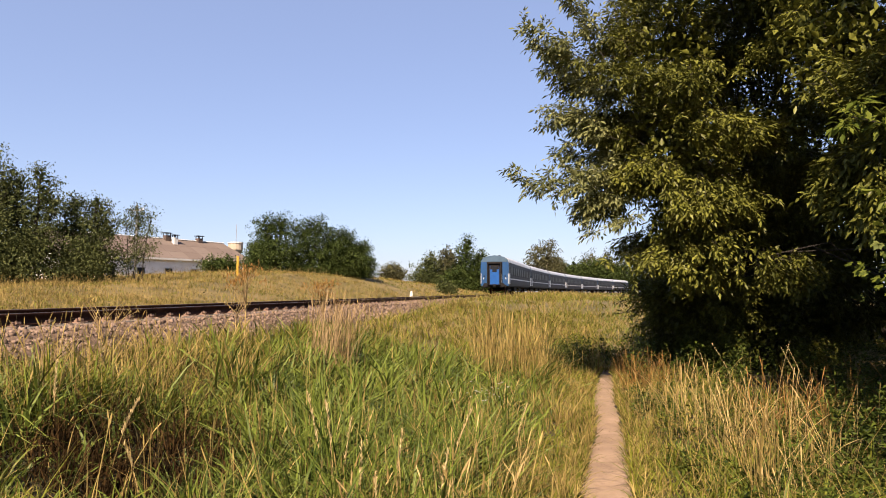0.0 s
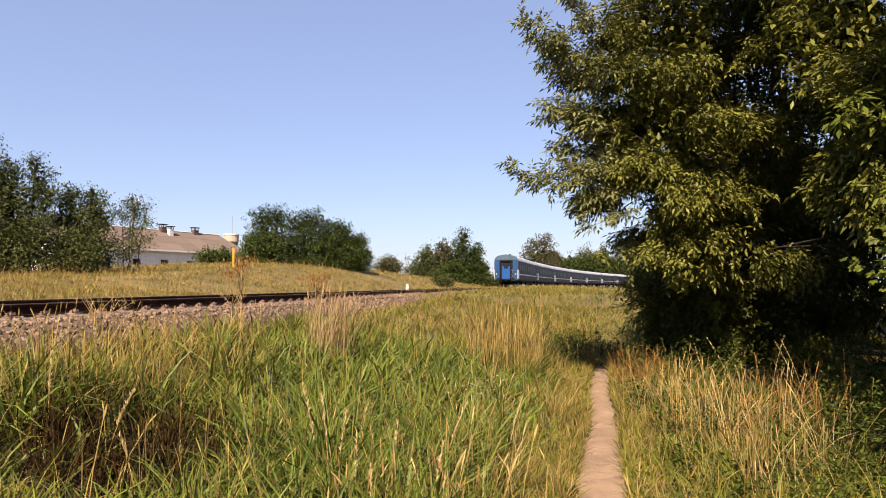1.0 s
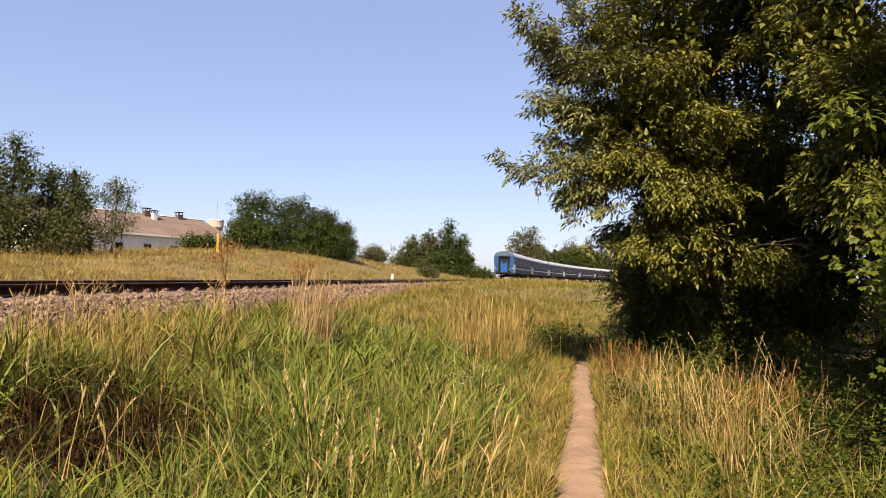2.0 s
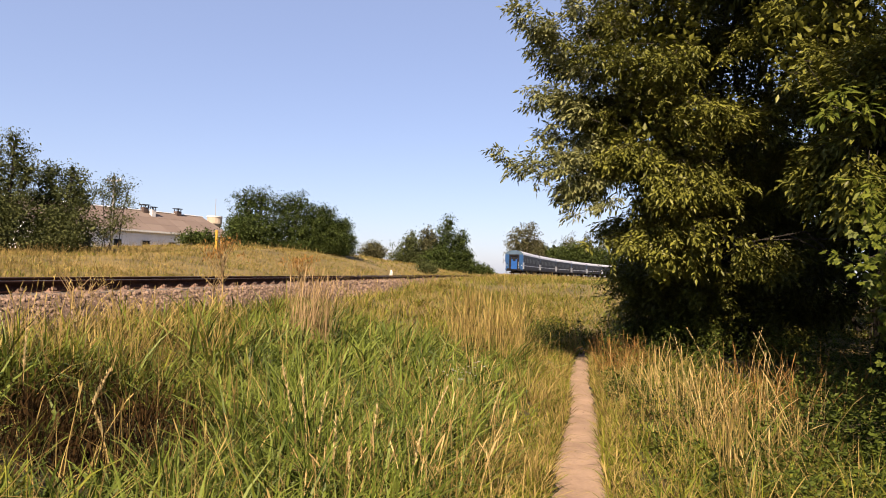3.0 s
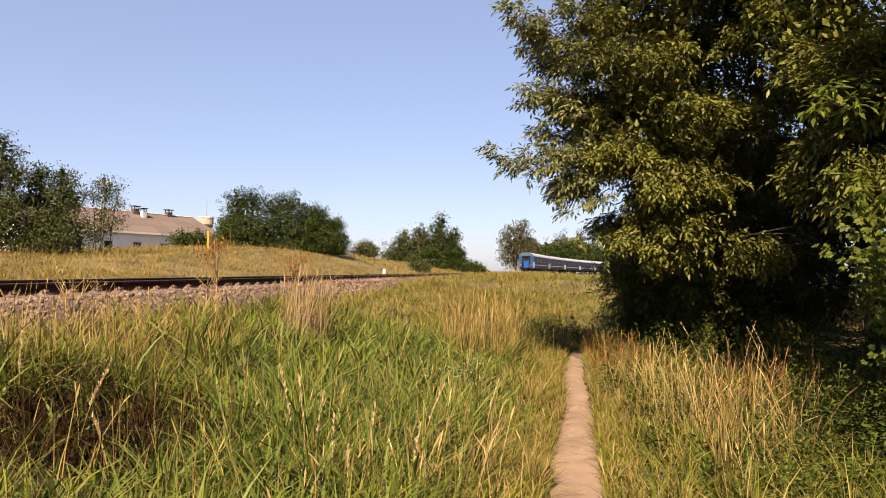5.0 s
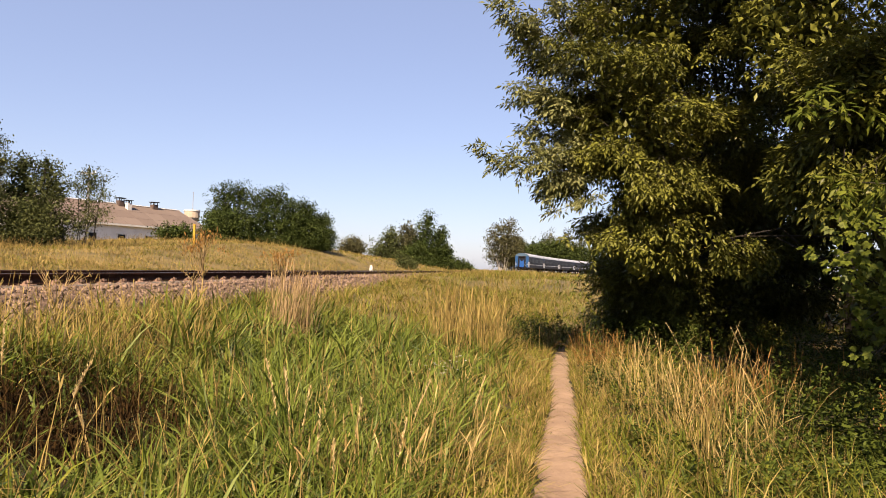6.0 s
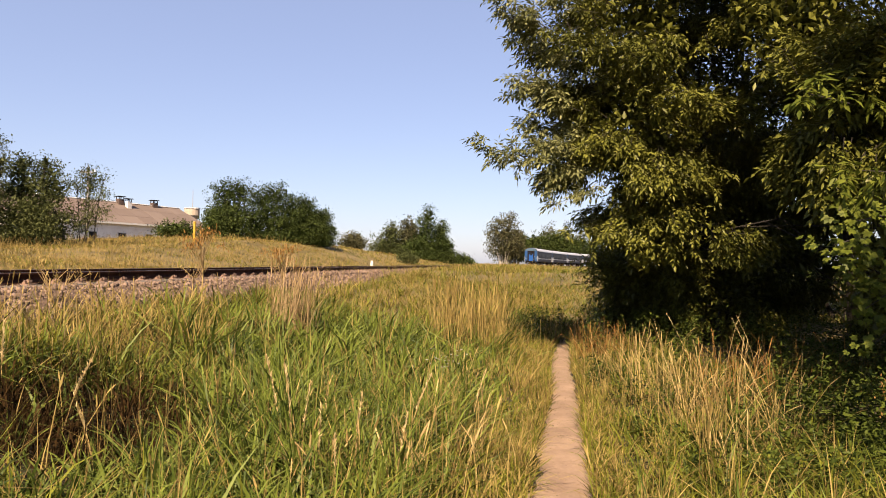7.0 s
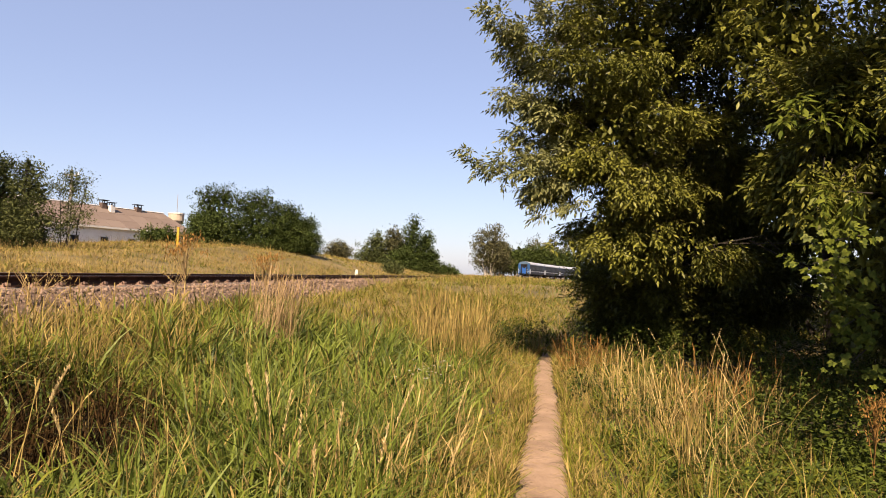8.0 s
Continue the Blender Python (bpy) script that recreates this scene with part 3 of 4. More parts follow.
def meadow(count, r1, r2, wide, segs, a1=-62, a2=62, per=14, loose=0.10):
    """Tussocks of one ring, their blades split into green, lush and dry ones by where they grow."""
    k = count // per
    x, y = scatter(k, r1, r2, a1, a2)
    d = (x - track_x(y)) * 0.97
    from_path = np.abs(x - path_x(y))
    from_path = np.where(y > 13.4, 9.0, from_path)
    keep = (np.abs(d) > 2.6 + 0.3 * waves(x, y, 9, 1.2) - 1.0 * smooth(24, 36, y)) & ((from_path > 0.27 + 0.12 * rng.random(k)) | (y > 13.6))
    keep &= rng.random(k) < np.where(x > path_x(y), 0.42, 0.55) + 0.45 * smooth(9, 15, np.hypot(x, y)) + 0.45 * (np.abs(np.arctan2(x, y)) > 0.84) + 0.9 * waves(x, y, 21, 0.55)
    keep &= rng.random(k) > 0.82 * np.exp(-(((x + 2.15) / 0.62) ** 2 + ((y - 4.8) / 1.0) ** 2) ** 2)
    keep &= rng.random(k) > 0.55 * np.exp(-(((x + 2.4) / 0.9) ** 2 + ((y - 4.6) / 0.7) ** 2) ** 2)
    keep &= (rng.random(k) < 0.06) | ~(((x > 3.1 + 0.35 * (y - 4)) & (y > 2.5) & (y < 7.6)) | ((x > path_x(y) + 1.9) & (y > 10.2) & (y < 18)))
    x, y, d, from_path = x[keep], y[keep], d[keep], from_path[keep]
    k = len(x)
    patch, tuft = waves(x, y, 11, 3.0), waves(x, y, 21, 0.55)
    right = x > path_x(y)
    lush = 1.2 * np.exp(-(((x + 0.4) / 2.0) ** 2 + ((y - 9.0) / 4.0) ** 2)) + 0.55 * np.exp(-(((x + 0.7) / 1.3) ** 2 + ((y - 4.3) / 1.6) ** 2))
    lush = lush + 0.6 * np.exp(-(((x + 2.3) / 1.0) ** 2 + ((y - 4.7) / 0.8) ** 2))
    lush = lush * (~right) * smooth(0.3, 1.4, from_path) + 0.7 * np.exp(-(((x - 4.6) / 1.3) ** 2 + ((y - 5.8) / 1.6) ** 2))
    dryness = 0.33 + 0.40 * patch - 0.15 * smooth(10, 19, y) - 1.1 * lush + 0.15 * np.exp(-(from_path / 0.9) ** 2) - 0.46 * right
    dryness = dryness + 0.35 * np.exp(-(((x + 2.6) / 1.4) ** 2 + ((y - 7.2) / 1.2) ** 2))
    dryness = np.where(d < -2, 0.5 + 0.45 * patch + 0.2 * smooth(6, 13, -d), dryness)
    tall = 0.42 + 0.09 * patch + 0.15 * tuft + 0.10 * lush
    tall = tall * (0.30 + 0.70 * smooth(0.15, 1.2, from_path)) * rng.uniform(0.6, 1.3, k) * np.where(right, 0.72, 1.0)
    tall = np.where((np.abs(d) < 5) & (y < 28), tall * 0.75, tall) + 0.34 * np.exp(-(((x + 2.95) / 0.5) ** 2 + ((y - 5.0) / 0.8) ** 2)) + 0.24 * np.exp(-(((x + 2.2) / 0.9) ** 2 + ((y - 7.2) / 0.5) ** 2))
    hollow = np.exp(-(((x + 2.1) / 0.8) ** 2 + ((y - 4.7) / 1.2) ** 2) ** 2)
    tall = tall * (1 - 0.45 * hollow)
    tall = tall + 0.2 * np.exp(-((d - 4.5) / 1.8) ** 2) * smooth(55, 75, y)
    tall = np.where(d < -2, tall * 0.5, tall)
    dry_tuft = rng.random(k) < np.clip(dryness, 0.03, 0.9)
    rep_ = lambda v: np.repeat(v, per, 0)
    n = k * per
    a = rng.uniform(0, 6.283, n)
    off = np.abs(rng.normal(0, loose, n))
    bx, by = rep_(x) + np.cos(a) * off, rep_(y) + np.sin(a) * off
    on_path = (np.abs(bx - path_x(by)) < 0.17 + 0.06 * (1 - smooth(4.0, 8.5, by)) + 0.06 * rng.random(n)) & (by < 13.4)
    dry = rep_(dry_tuft) ^ (rng.random(n) < 0.16 - 0.1 * np.clip(rep_(lush), 0, 1))
    wet = ~dry & (rng.random(n) < np.clip(rep_(lush) * 1.6 + 0.28 * rep_(right), 0, 1))
    h = (rep_(tall) + 0.10 * dry) * rng.uniform(0.5, 1.25, n)
    roots = np.stack([bx, by, ground_z(bx, by) - 0.02], -1)
    az = a + rng.normal(0, 0.7, n)
    out = []
    for sel, w, ln in ((~dry & ~wet, 1.0, 0.82), (wet, 1.35, 0.85), (dry, 0.55, 0.5)):
        sel = sel & ~on_path
        m = int(sel.sum())
        lean = np.clip(np.abs(rng.normal(ln, 0.40, m)) + 0.25 * smooth(12, 20, by[sel]), 0, 1.35)
        broad = 1 + 0.35 * smooth(25, 34, by[sel])
        out.append(blades(roots[sel], h[sel], wide * w * broad * rng.uniform(0.55, 1.75, m), lean, segs, 0.48, az[sel]))
    return out


rings = [meadow(96000, 2.6, 7.0, 0.0126, 4, -48, 48, per=20, loose=0.075), meadow(92000, 7.0, 14.0, 0.0145, 3, -46, 44, per=18, loose=0.10), meadow(80000, 14.0, 30.0, 0.016, 2, -44, 40, loose=0.2), meadow(72000, 30.0, 75.0, 0.018, 2, -42, 30, loose=0.6),
         meadow(62000, 20.0, 60.0, 0.015, 2, -42, -4, loose=0.5), meadow(50000, 66.0, 125.0, 0.05, 2, -16, 12, loose=0.9), meadow(22000, 75.0, 200.0, 0.12, 2, -40, 35, loose=1.2), meadow(50000, 1.0, 12.0, 0.024, 2, 48, 312, per=12, loose=0.26), meadow(9000, 0.5, 2.6, 0.022, 2, -48, 48, per=12, loose=0.15)]
for i, (name, mat, label) in enumerate((("meadow_grass", GREEN, "knee-high green and yellowish meadow grass"), ("lush_grass", LUSH, "lush fresh green grass with broad blades"), ("dry_grass", DRY, "golden dry meadow grass"))):
    tagged(new(name, mesh_of(name, *merged([r[i] for r in rings]), mat)), label, "grass", kind="stuff")


def fringe(count):
    """Short blades along both edges of the path, some lying over it."""
    y = 2.2 + 14 * rng.random(count) ** 1.2
    side = rng.choice((-1, 1), count)
    x = path_x(y) + side * (0.17 + 0.05 * (1 - smooth(4.0, 8.5, y)) + np.abs(rng.normal(0.05, 0.17, count)))
    roots = np.stack([x, y, ground_z(x, y) - 0.01], -1)
    return blades(roots, rng.uniform(0.05, 0.28, count), rng.uniform(0.005, 0.011, count), np.clip(np.abs(rng.normal(0.8, 0.4, count)), 0, 1.35), 3, 0.4)


for name, mt, label in (("path_edge_grass", GREEN, "short green grass along the footpath"), ("path_edge_straw", DRY, "short withered grass along the footpath")):
    tagged(new(name, mesh_of(name, *fringe(7500), mt)), label, "grass", kind="stuff")


def straws(count, cx, cy, rx, ry, h1, h2, width, lean=0.15, head=0.16, headwide=3.4, az=None):
    """Stalks with seed heads in an oval patch."""
    a, r = rng.uniform(0, 6.283, count), np.sqrt(rng.random(count))
    x, y = cx + np.cos(a) * r * rx, cy + np.sin(a) * r * ry
    ok = np.abs(x - path_x(y)) > 0.24
    x, y = x[ok], y[ok]
    n = len(x)
    roots = np.stack([x, y, ground_z(x, y) - 0.02], -1)
    return blades(roots, rng.uniform(h1, h2, n), width * rng.uniform(0.7, 1.3, n), np.abs(rng.normal(lean, lean * 0.7, n)), azimuth=None if az is None else rng.normal(az, 0.6, n), head=head, headwide=headwide)


tagged(new("dry_grass_clump", mesh_of("dry_grass_clump", *merged([straws(170, -1.66, 10.0, 0.32, 0.3, 0.45, 1.1, 0.0062, 0.14, 0.2, 1.7, 0.93), straws(110, -1.66, 10.0, 0.38, 0.36, 0.7, 1.32, 0.0055, 0.2, 0.2, 1.6, 0.93)]), FADED)), "tall upright clump of pale dry straw", "dry grass")
tagged(new("yellow_grass_clump", mesh_of("yellow_grass_clump", *merged([straws(520, 1.2, 12.0, 0.75, 0.9, 0.6, 1.4, 0.007, 0.16, 0.2, 2.2)]), DRY)), "tall loose clump of yellow seeding grass", "dry grass")
heads = [straws(120, 3.2, 8.2, 1.6, 2.4, 0.5, 0.9, 0.0045, 0.45, 0.14, 1.6), straws(70, 2.6, 6.0, 0.9, 1.6, 0.4, 0.75, 0.004, 0.45, 0.14, 1.6), straws(70, -0.5, 4.6, 1.6, 1.0, 0.5, 0.75, 0.005, 0.2, 0.16, 2.4), straws(160, -2.8, 6.0, 2.0, 2.4, 0.45, 0.7, 0.005, 0.25, 0.14, 2.2),
         straws(420, 1.5, 17.0, 5.0, 5.0, 0.5, 0.9, 0.006, 0.3, 0.14, 2.2), straws(500, 6.0, 28.0, 9.0, 9.0, 0.5, 0.85, 0.010, 0.3, 0.14, 2.0), straws(1500, -15, 45, 7, 26, 0.35, 0.65, 0.011, 0.3, 0.14, 1.6), straws(500, -14, 26, 6, 8, 0.35, 0.65, 0.009, 0.3, 0.14, 1.6), straws(60, -3.3, 9.0, 0.5, 4.0, 0.35, 0.6, 0.006, 0.3, 0.14, 2.0)]
pale = [*[straws(26, cx, cy, 0.14, 0.14, 0.5, 0.95, 0.0045, 0.42, 0.16, 1.5) for cx, cy in ((2.75, 7.6), (3.0, 6.4), (3.1, 7.9), (2.6, 5.2), (3.6, 7.0), (2.45, 8.4), (3.3, 5.6))], straws(46, -0.15, 4.5, 0.4, 0.35, 0.3, 0.68, 0.008, 0.3, 0.25, 1.7), straws(24, -0.75, 4.4, 0.25, 0.3, 0.3, 0.6, 0.008, 0.3, 0.25, 1.7), *[straws(34, cx, cy, 0.2, 0.24, 0.45, 0.9, 0.0055, 0.3, 0.16, 1.5) for cx, cy in ((3.15, 7.0), (2.9, 8.6), (2.75, 6.6))], straws(20, 2.55, 5.3, 0.3, 0.4, 0.3, 0.6, 0.006, 0.35, 0.2, 1.6), straws(26, -2.9, 5.4, 0.5, 0.4, 0.35, 0.7, 0.007, 0.35, 0.2, 1.6), straws(150, -0.1, 5.3, 1.1, 1.1, 0.35, 0.66, 0.0048, 0.25, 0.22, 2.0), straws(60, 0.5, 8.0, 0.6, 1.6, 0.4, 0.7, 0.005, 0.25, 0.2, 1.8)]
tagged(new("bleached_straw", mesh_of("bleached_straw", *merged(pale), STRAW)), "bleached broken straws in the near grass", "grass", kind="stuff")
tagged(new("seeding_grass", mesh_of("seeding_grass", *merged(heads), DRY)), "golden seeding grass stalks above the meadow", "grass", kind="stuff")
# dark stems fill the left hollow in place of its missing shade
hollow_stems = [straws(1700, -2.15, 5.0, 0.75, 0.95, 0.1, 0.38, 0.010, 0.6, 0.12, 1.2), straws(250, -3.0, 5.0, 0.6, 0.7, 0.12, 0.35, 0.009, 0.5, 0.12, 1.2), straws(400, -2.5, 4.4, 0.8, 0.5, 0.08, 0.28, 0.010, 0.6, 0.12, 1.2)]
tagged(new("rotted_grass_tangle", mesh_of("rotted_grass_tangle", *merged(hollow_stems), SHADED)), "tangle of brown stems in a hollow, its shade put into their colour", "grass", kind="stuff")
golden = [straws(46, 2.55, 5.4, 0.11, 0.11, 0.5, 0.82, 0.0055, 0.12, 0.2, 1.5), straws(22, 3.05, 5.5, 0.09, 0.1, 0.45, 0.7, 0.005, 0.15, 0.2, 1.5), straws(40, 2.75, 6.6, 0.35, 0.5, 0.5, 0.85, 0.005, 0.45, 0.16, 1.5, 2.5)]
tagged(new("golden_straw_bundle", mesh_of("golden_straw_bundle", *merged(golden), DRY)), "upright bundles of golden straw beside the footpath", "grass", kind="stuff")
russet = [straws(420, 3.2, 11.4, 0.7, 1.2, 0.35, 0.75, 0.006, 0.5, 0.2, 1.3), straws(110, 4.8, 8.5, 0.9, 0.8, 0.4, 0.9, 0.006, 0.35, 0.2, 1.5), straws(90, 3.6, 6.9, 0.5, 0.6, 0.4, 0.8, 0.006, 0.25, 0.2, 1.5)]
tagged(new("russet_grass", mesh_of("russet_grass", *merged(russet), RUSSET)), "reddish brown withered grass under the trees", "grass", kind="stuff")


def seed_stalk(x, y, h, lean, az):
    """One pale tall grass stalk with a feathery head: a stem and the spikelets of the head."""
    root = np.array([[x, y, float(ground_z(x, y)) - 0.02]])
    s = thing("seed_stalk", pose(*root[0]), "single pale grass stalk with a feathery seed head", "grass stalk", "pale foreground stalks")
    z0 = np.zeros((1, 3))
    part_of("stem", *merged([blades(z0, np.array([h]), np.array([0.011 if x < 2 else 0.006]), np.array([lean]), 4, 0.3, np.array([az])) for _ in range(3)]), STRAW, s)
    n, fine = 80, 0.5 if x > 2 else 1.0
    u = rng.uniform(0.58, 1.0, n)
    bend = lean * (0.35 * u + 0.65 * u ** 2) * h
    pts = np.stack([np.cos(az) * bend, np.sin(az) * bend, h * (u - 0.3 * lean ** 2 * u ** 3)], -1)
    tagged(part_of("seed_head", *blades(pts, rng.uniform(0.02, 0.045, n) * fine, np.full(n, 0.0075 * fine), rng.uniform(0.15, 0.6, n), 2), CREAMY, s), kind="stuff")
    return s


for x, y, h, lean, az in ((-0.80, 4.75, 0.95, 0.18, 2.9), (-0.76, 4.85, 0.86, 0.12, 2.6), (-0.74, 4.9, 0.74, 0.12, 0.5), (-0.55, 4.5, 0.66, 0.10, 1.5), (-0.33, 4.6, 0.74, 0.08, 0.2), (-0.05, 4.4, 0.62, 0.15, 0.4), (-0.4, 4.2, 0.55, 0.1, 2.0), (0.02, 5.4, 0.72, 0.3, 0.2), (-2.7, 4.7, 0.62, 0.15, 2.0), (-2.2, 4.5, 0.55, 0.3, 0.3), (-1.9, 4.3, 0.42, 0.4, 2.7), (0.6, 6.0, 0.7, 0.3, 0.6),
                          (3.45, 7.6, 1.12, 0.35, 2.6), (3.2, 7.9, 1.0, 0.2, 2.4), (3.9, 8.0, 1.1, 0.25, 0.3), (4.2, 7.7, 1.05, 0.3, 2.8), (3.0, 6.4, 0.95, 0.2, 2.3), (3.15, 6.2, 0.98, 0.15, 0.6), (2.7, 6.3, 0.8, 0.3, 2.2), (4.6, 8.4, 1.0, 0.3, 2.4)):
    seed_stalk(x, y, h, lean, az)


def weed(x, y, h, spread, label, seeds=None):
    """A dry branching weed: a stem, forked twigs and rusty tufts of seed at their ends."""
    w = thing("dry_dock_plant", stand(x, y), label, "weed", "dry weeds by the track")
    part("stem", rod((0, 0, 0), (0.02, 0, h * 0.7), 0.014 if x < 0 else 0.007, 0.008 if x < 0 else 0.004, 6), RUSSET if seeds else STRAW, w)
    tufts = []
    for i in range(18 if h > 0.8 else 7):
        z = h * rng.uniform(0.35, 0.72)
        a = rng.uniform(0, 6.283)
        out = spread * rng.uniform(0.2, 1.0)
        tip = Vector((math.cos(a) * out, math.sin(a) * out, min(h * rng.uniform(0.85, 1.0), z + h * rng.uniform(0.22, 0.5))))
        t = rod((0.01, 0, z), tip, 0.0055 if x < 0 else 0.003, 0.003 if x < 0 else 0.002, 5)
        part("twig", t, seeds or FADED, w)
        n = 22 if h > 0.8 else 9
        pts = np.array(tip)[None] + rng.normal(0, (0.03, 0.03, 0.04) if x > 0 else (0.055, 0.055, 0.04), (n, 3))
        tufts.append(blades(pts, rng.uniform(0.03, 0.07, n) * (0.5 if x > 0 else 1), np.full(n, 0.009 if x > 0 else 0.013), rng.uniform(0.2, 0.9, n), 2))
    for tuft in tufts:
        tagged(part_of("seed_tuft", *tuft, seeds or (RUSSET if h > 0.8 else DRY), w), "rusty orange seed tuft", kind="stuff")
    n = 5
    pts = np.stack([rng.normal(0, 0.02, n), rng.normal(0, 0.02, n), rng.uniform(0.05, h * 0.5, n)], -1)
    tagged(part_of("leaf_tuft", *blades(pts, rng.uniform(0.12, 0.25, n), np.full(n, 0.03), rng.uniform(0.5, 1.2, n), 3, 0.8), DRY, w), kind="stuff")


weed(-2.95, 10.0, 1.28, 0.34, "tall dry dock plant with rusty orange seed tufts")
weed(-2.05, 11.4, 1.18, 0.30, "dry dock plant with drooping rusty seed heads")
weed(-4.25, 8.3, 0.75, 0.25, "low dry dock plant at the edge of the ballast")
weed(-3.4, 11.0, 0.7, 0.2, "low dry dock plant at the edge of the ballast")
weed(3.62, 4.74, 0.84, 0.09, "rusty brown dock plant in the shade of the maples", RUSSET)
weed(-4.7, 9.6, 0.6, 0.3, "low dry dock plant at the edge of the ballast")


def daisies(cx, cy):
    d = thing("white_meadow_flowers", stand(cx, cy), "small white umbel flowers in the grass", "flowers")
    n = 13
    pts = np.stack([rng.normal(0, 0.16, n), rng.normal(0, 0.16, n), rng.uniform(0.42, 0.56, n)], -1)
    for p in pts:
        part_of("flower_stem", *blades(p[None] * (1, 1, 0), p[None, 2], np.full(1, 0.006), np.full(1, 0.02), 2), LUSH, d)
    for p in pts:
        k = 7
        part_of("flower_head", *blades(np.repeat(p[None], k, 0), np.full(k, 0.022), np.full(k, 0.016), np.full(k, 1.2), 2, 0.5), PETAL, d)


daisies(0.62, 8.4)
daisies(0.40, 8.0)


# ---- leaves, bushes and trees ----
rng = np.random.default_rng(12)
def kites(centres, along, size, slim=0.42, fold=0.25):
    """Pointed leaves: two triangles folded along the midrib."""
    n = len(centres)
    along = along / np.linalg.norm(along, axis=1)[:, None]
    side = np.cross(along, rng.normal(size=(n, 3)) * (0.6, 0.6, 0.2) + (0, 0, 1))
    side /= np.linalg.norm(side, axis=1)[:, None] + 1e-9
    up = np.cross(side, along)
    L, w = size[:, None], (size * slim)[:, None]
    a, tip = centres - along * L * 0.5, centres + along * L * 0.5
    mid = centres - along * L * 0.08
    V = np.stack([a, mid + side * w * 0.5 + up * w * fold, tip, mid - side * w * 0.5 + up * w * fold], 1)
    F = np.array([(0, 1, 2), (0, 2, 3)])
    return V.reshape(-1, 3), (F[None] + (np.arange(n) * 4)[:, None, None]).reshape(-1, 3)


def lobe_points(lobes, count, shell=0.55, wob=0.16):
    """Points in the outer part of a set of ellipsoids, with an uneven surface; also the way outwards."""
    lobes = np.asarray(lobes, float)
    area = lobes[:, 3] * lobes[:, 4] + lobes[:, 4] * lobes[:, 5] + lobes[:, 3] * lobes[:, 5]
    pick = rng.choice(len(lobes), count, p=area / area.sum())
    L = lobes[pick]
    u = rng.normal(size=(count, 3))
    u /= np.linalg.norm(u, axis=1)[:, None]
    rad = (shell + (1 - shell) * rng.random(count) ** 0.6) * (1 + wob * np.sin(u[:, 0] * 7 + pick) * np.sin(u[:, 2] * 6 + 2 * pick) + 0.5 * wob * rng.normal(size=count))
    return L[:, :3] + u * L[:, 3:6] * rad[:, None], u


def crown(lobes, clumps, per, leaf, spread, shell=0.55, slim=0.5, fill=3):
    """Leaves in clumps over the lobes of a crown."""
    c, out = lobe_points(lobes, clumps, shell)
    c = c[c[:, 2] > 0.05]
    out = rng.normal(size=(len(c), 3))
    base = np.repeat(c, per, 0)
    pts = base + rng.normal(0, 1, (len(base), 3)) * (spread, spread, spread * 0.75)
    pts[:, 2] = np.maximum(pts[:, 2], 0.04)
    along = rng.normal(size=(len(pts), 3)) + (0, 0, -0.35)
    outer = kites(pts, along, leaf * rng.uniform(0.6, 1.3, len(pts)), slim)
    core = [(*l[:3], *(0.72 * v for v in l[3:6])) for l in lobes]
    c, out = lobe_points(core, 4 + int(clumps * fill), 0.1)
    c[:, 2] = np.maximum(c[:, 2], 0.1)
    return merged([outer, kites(c, rng.normal(size=c.shape), leaf * rng.uniform(1.6, 2.6, len(c)), 0.7)])


def stems(lobes, r, name, bark, parent, foot=0.4):
    """Stems from the foot to the middle of each lobe, each with its forks."""
    for l in lobes:
        a = Vector((float(rng.normal(0, foot * 0.4)) + l[0] * 0.25, float(rng.normal(0, foot * 0.4)) + l[1] * 0.25, -0.1))
        b = Vector(l[:3])
        mid = a.lerp(b, 0.5) + Vector((0, 0, b.z * 0.12))
        part(name, joined(rod(a, mid, r, r * 0.75, 7), rod(mid, b, r * 0.75, r * 0.4, 7), *[rod(b.lerp(mid, 0.4), b + Vector(rng.normal(size=3) * np.array(l[3:6]) * 0.3), r * 0.4, r * 0.1, 5) for _ in range(5)]), bark, parent)


def bush(x, y, lobes, mat, clumps, per, leaf, spread, label, category="bush", r=0.09, bark=None, shell=0.5, z=None, fill=2):
    b = thing("bush" if category == "bush" else "tree", pose(x, y, float(ground_z(x, y)) - 0.05 if z is None else z), label, category)
    stems(lobes, r, "stem" if category == "bush" else "trunk", bark or BARK, b)
    part_of("crown", *crown(lobes, clumps, per, leaf, spread, shell, fill=fill), mat, b)
    return b


# thicket of pale-leaved saplings on the near end of the mound
for x, y, h, w in ((-27.0, 31.5, 7.8, 2.8), (-23.4, 33.0, 7.4, 2.4), (-21.2, 34.0, 6.2, 1.9), (-19.0, 35.5, 4.7, 1.7), (-25.0, 36.5, 6.0, 2.6), (-30.0, 35.0, 6.8, 2.8)):
    lb = [(0, 0, h * 0.45, w, w, h * 0.42), (w * 0.4, -0.3, h * 0.28, w * 0.9, w * 0.8, h * 0.27), (-w * 0.4, 0, h * 0.68, w * 0.55, w * 0.55, h * 0.26), (w * 0.35, 0.2, h * 0.75, w * 0.4, w * 0.4, h * 0.25), (0, -w * 0.5, h * 0.2, w, w * 0.7, h * 0.22), (0, -0.5, h * 0.1, w * 1.2, w * 0.8, h * 0.13), (-w * 0.35, 0, h * 0.88, w * 0.26, w * 0.26, h * 0.12), (w * 0.3, 0, h * 0.9, w * 0.22, w * 0.22, h * 0.11), (w * 0.7, 0, h * 0.62, w * 0.25, w * 0.25, h * 0.16)]
    bush(x, y, lb, WILLOW, 600, 26, 0.135, 0.2, "dense grey-green sapling thicket on the mound", r=0.07)
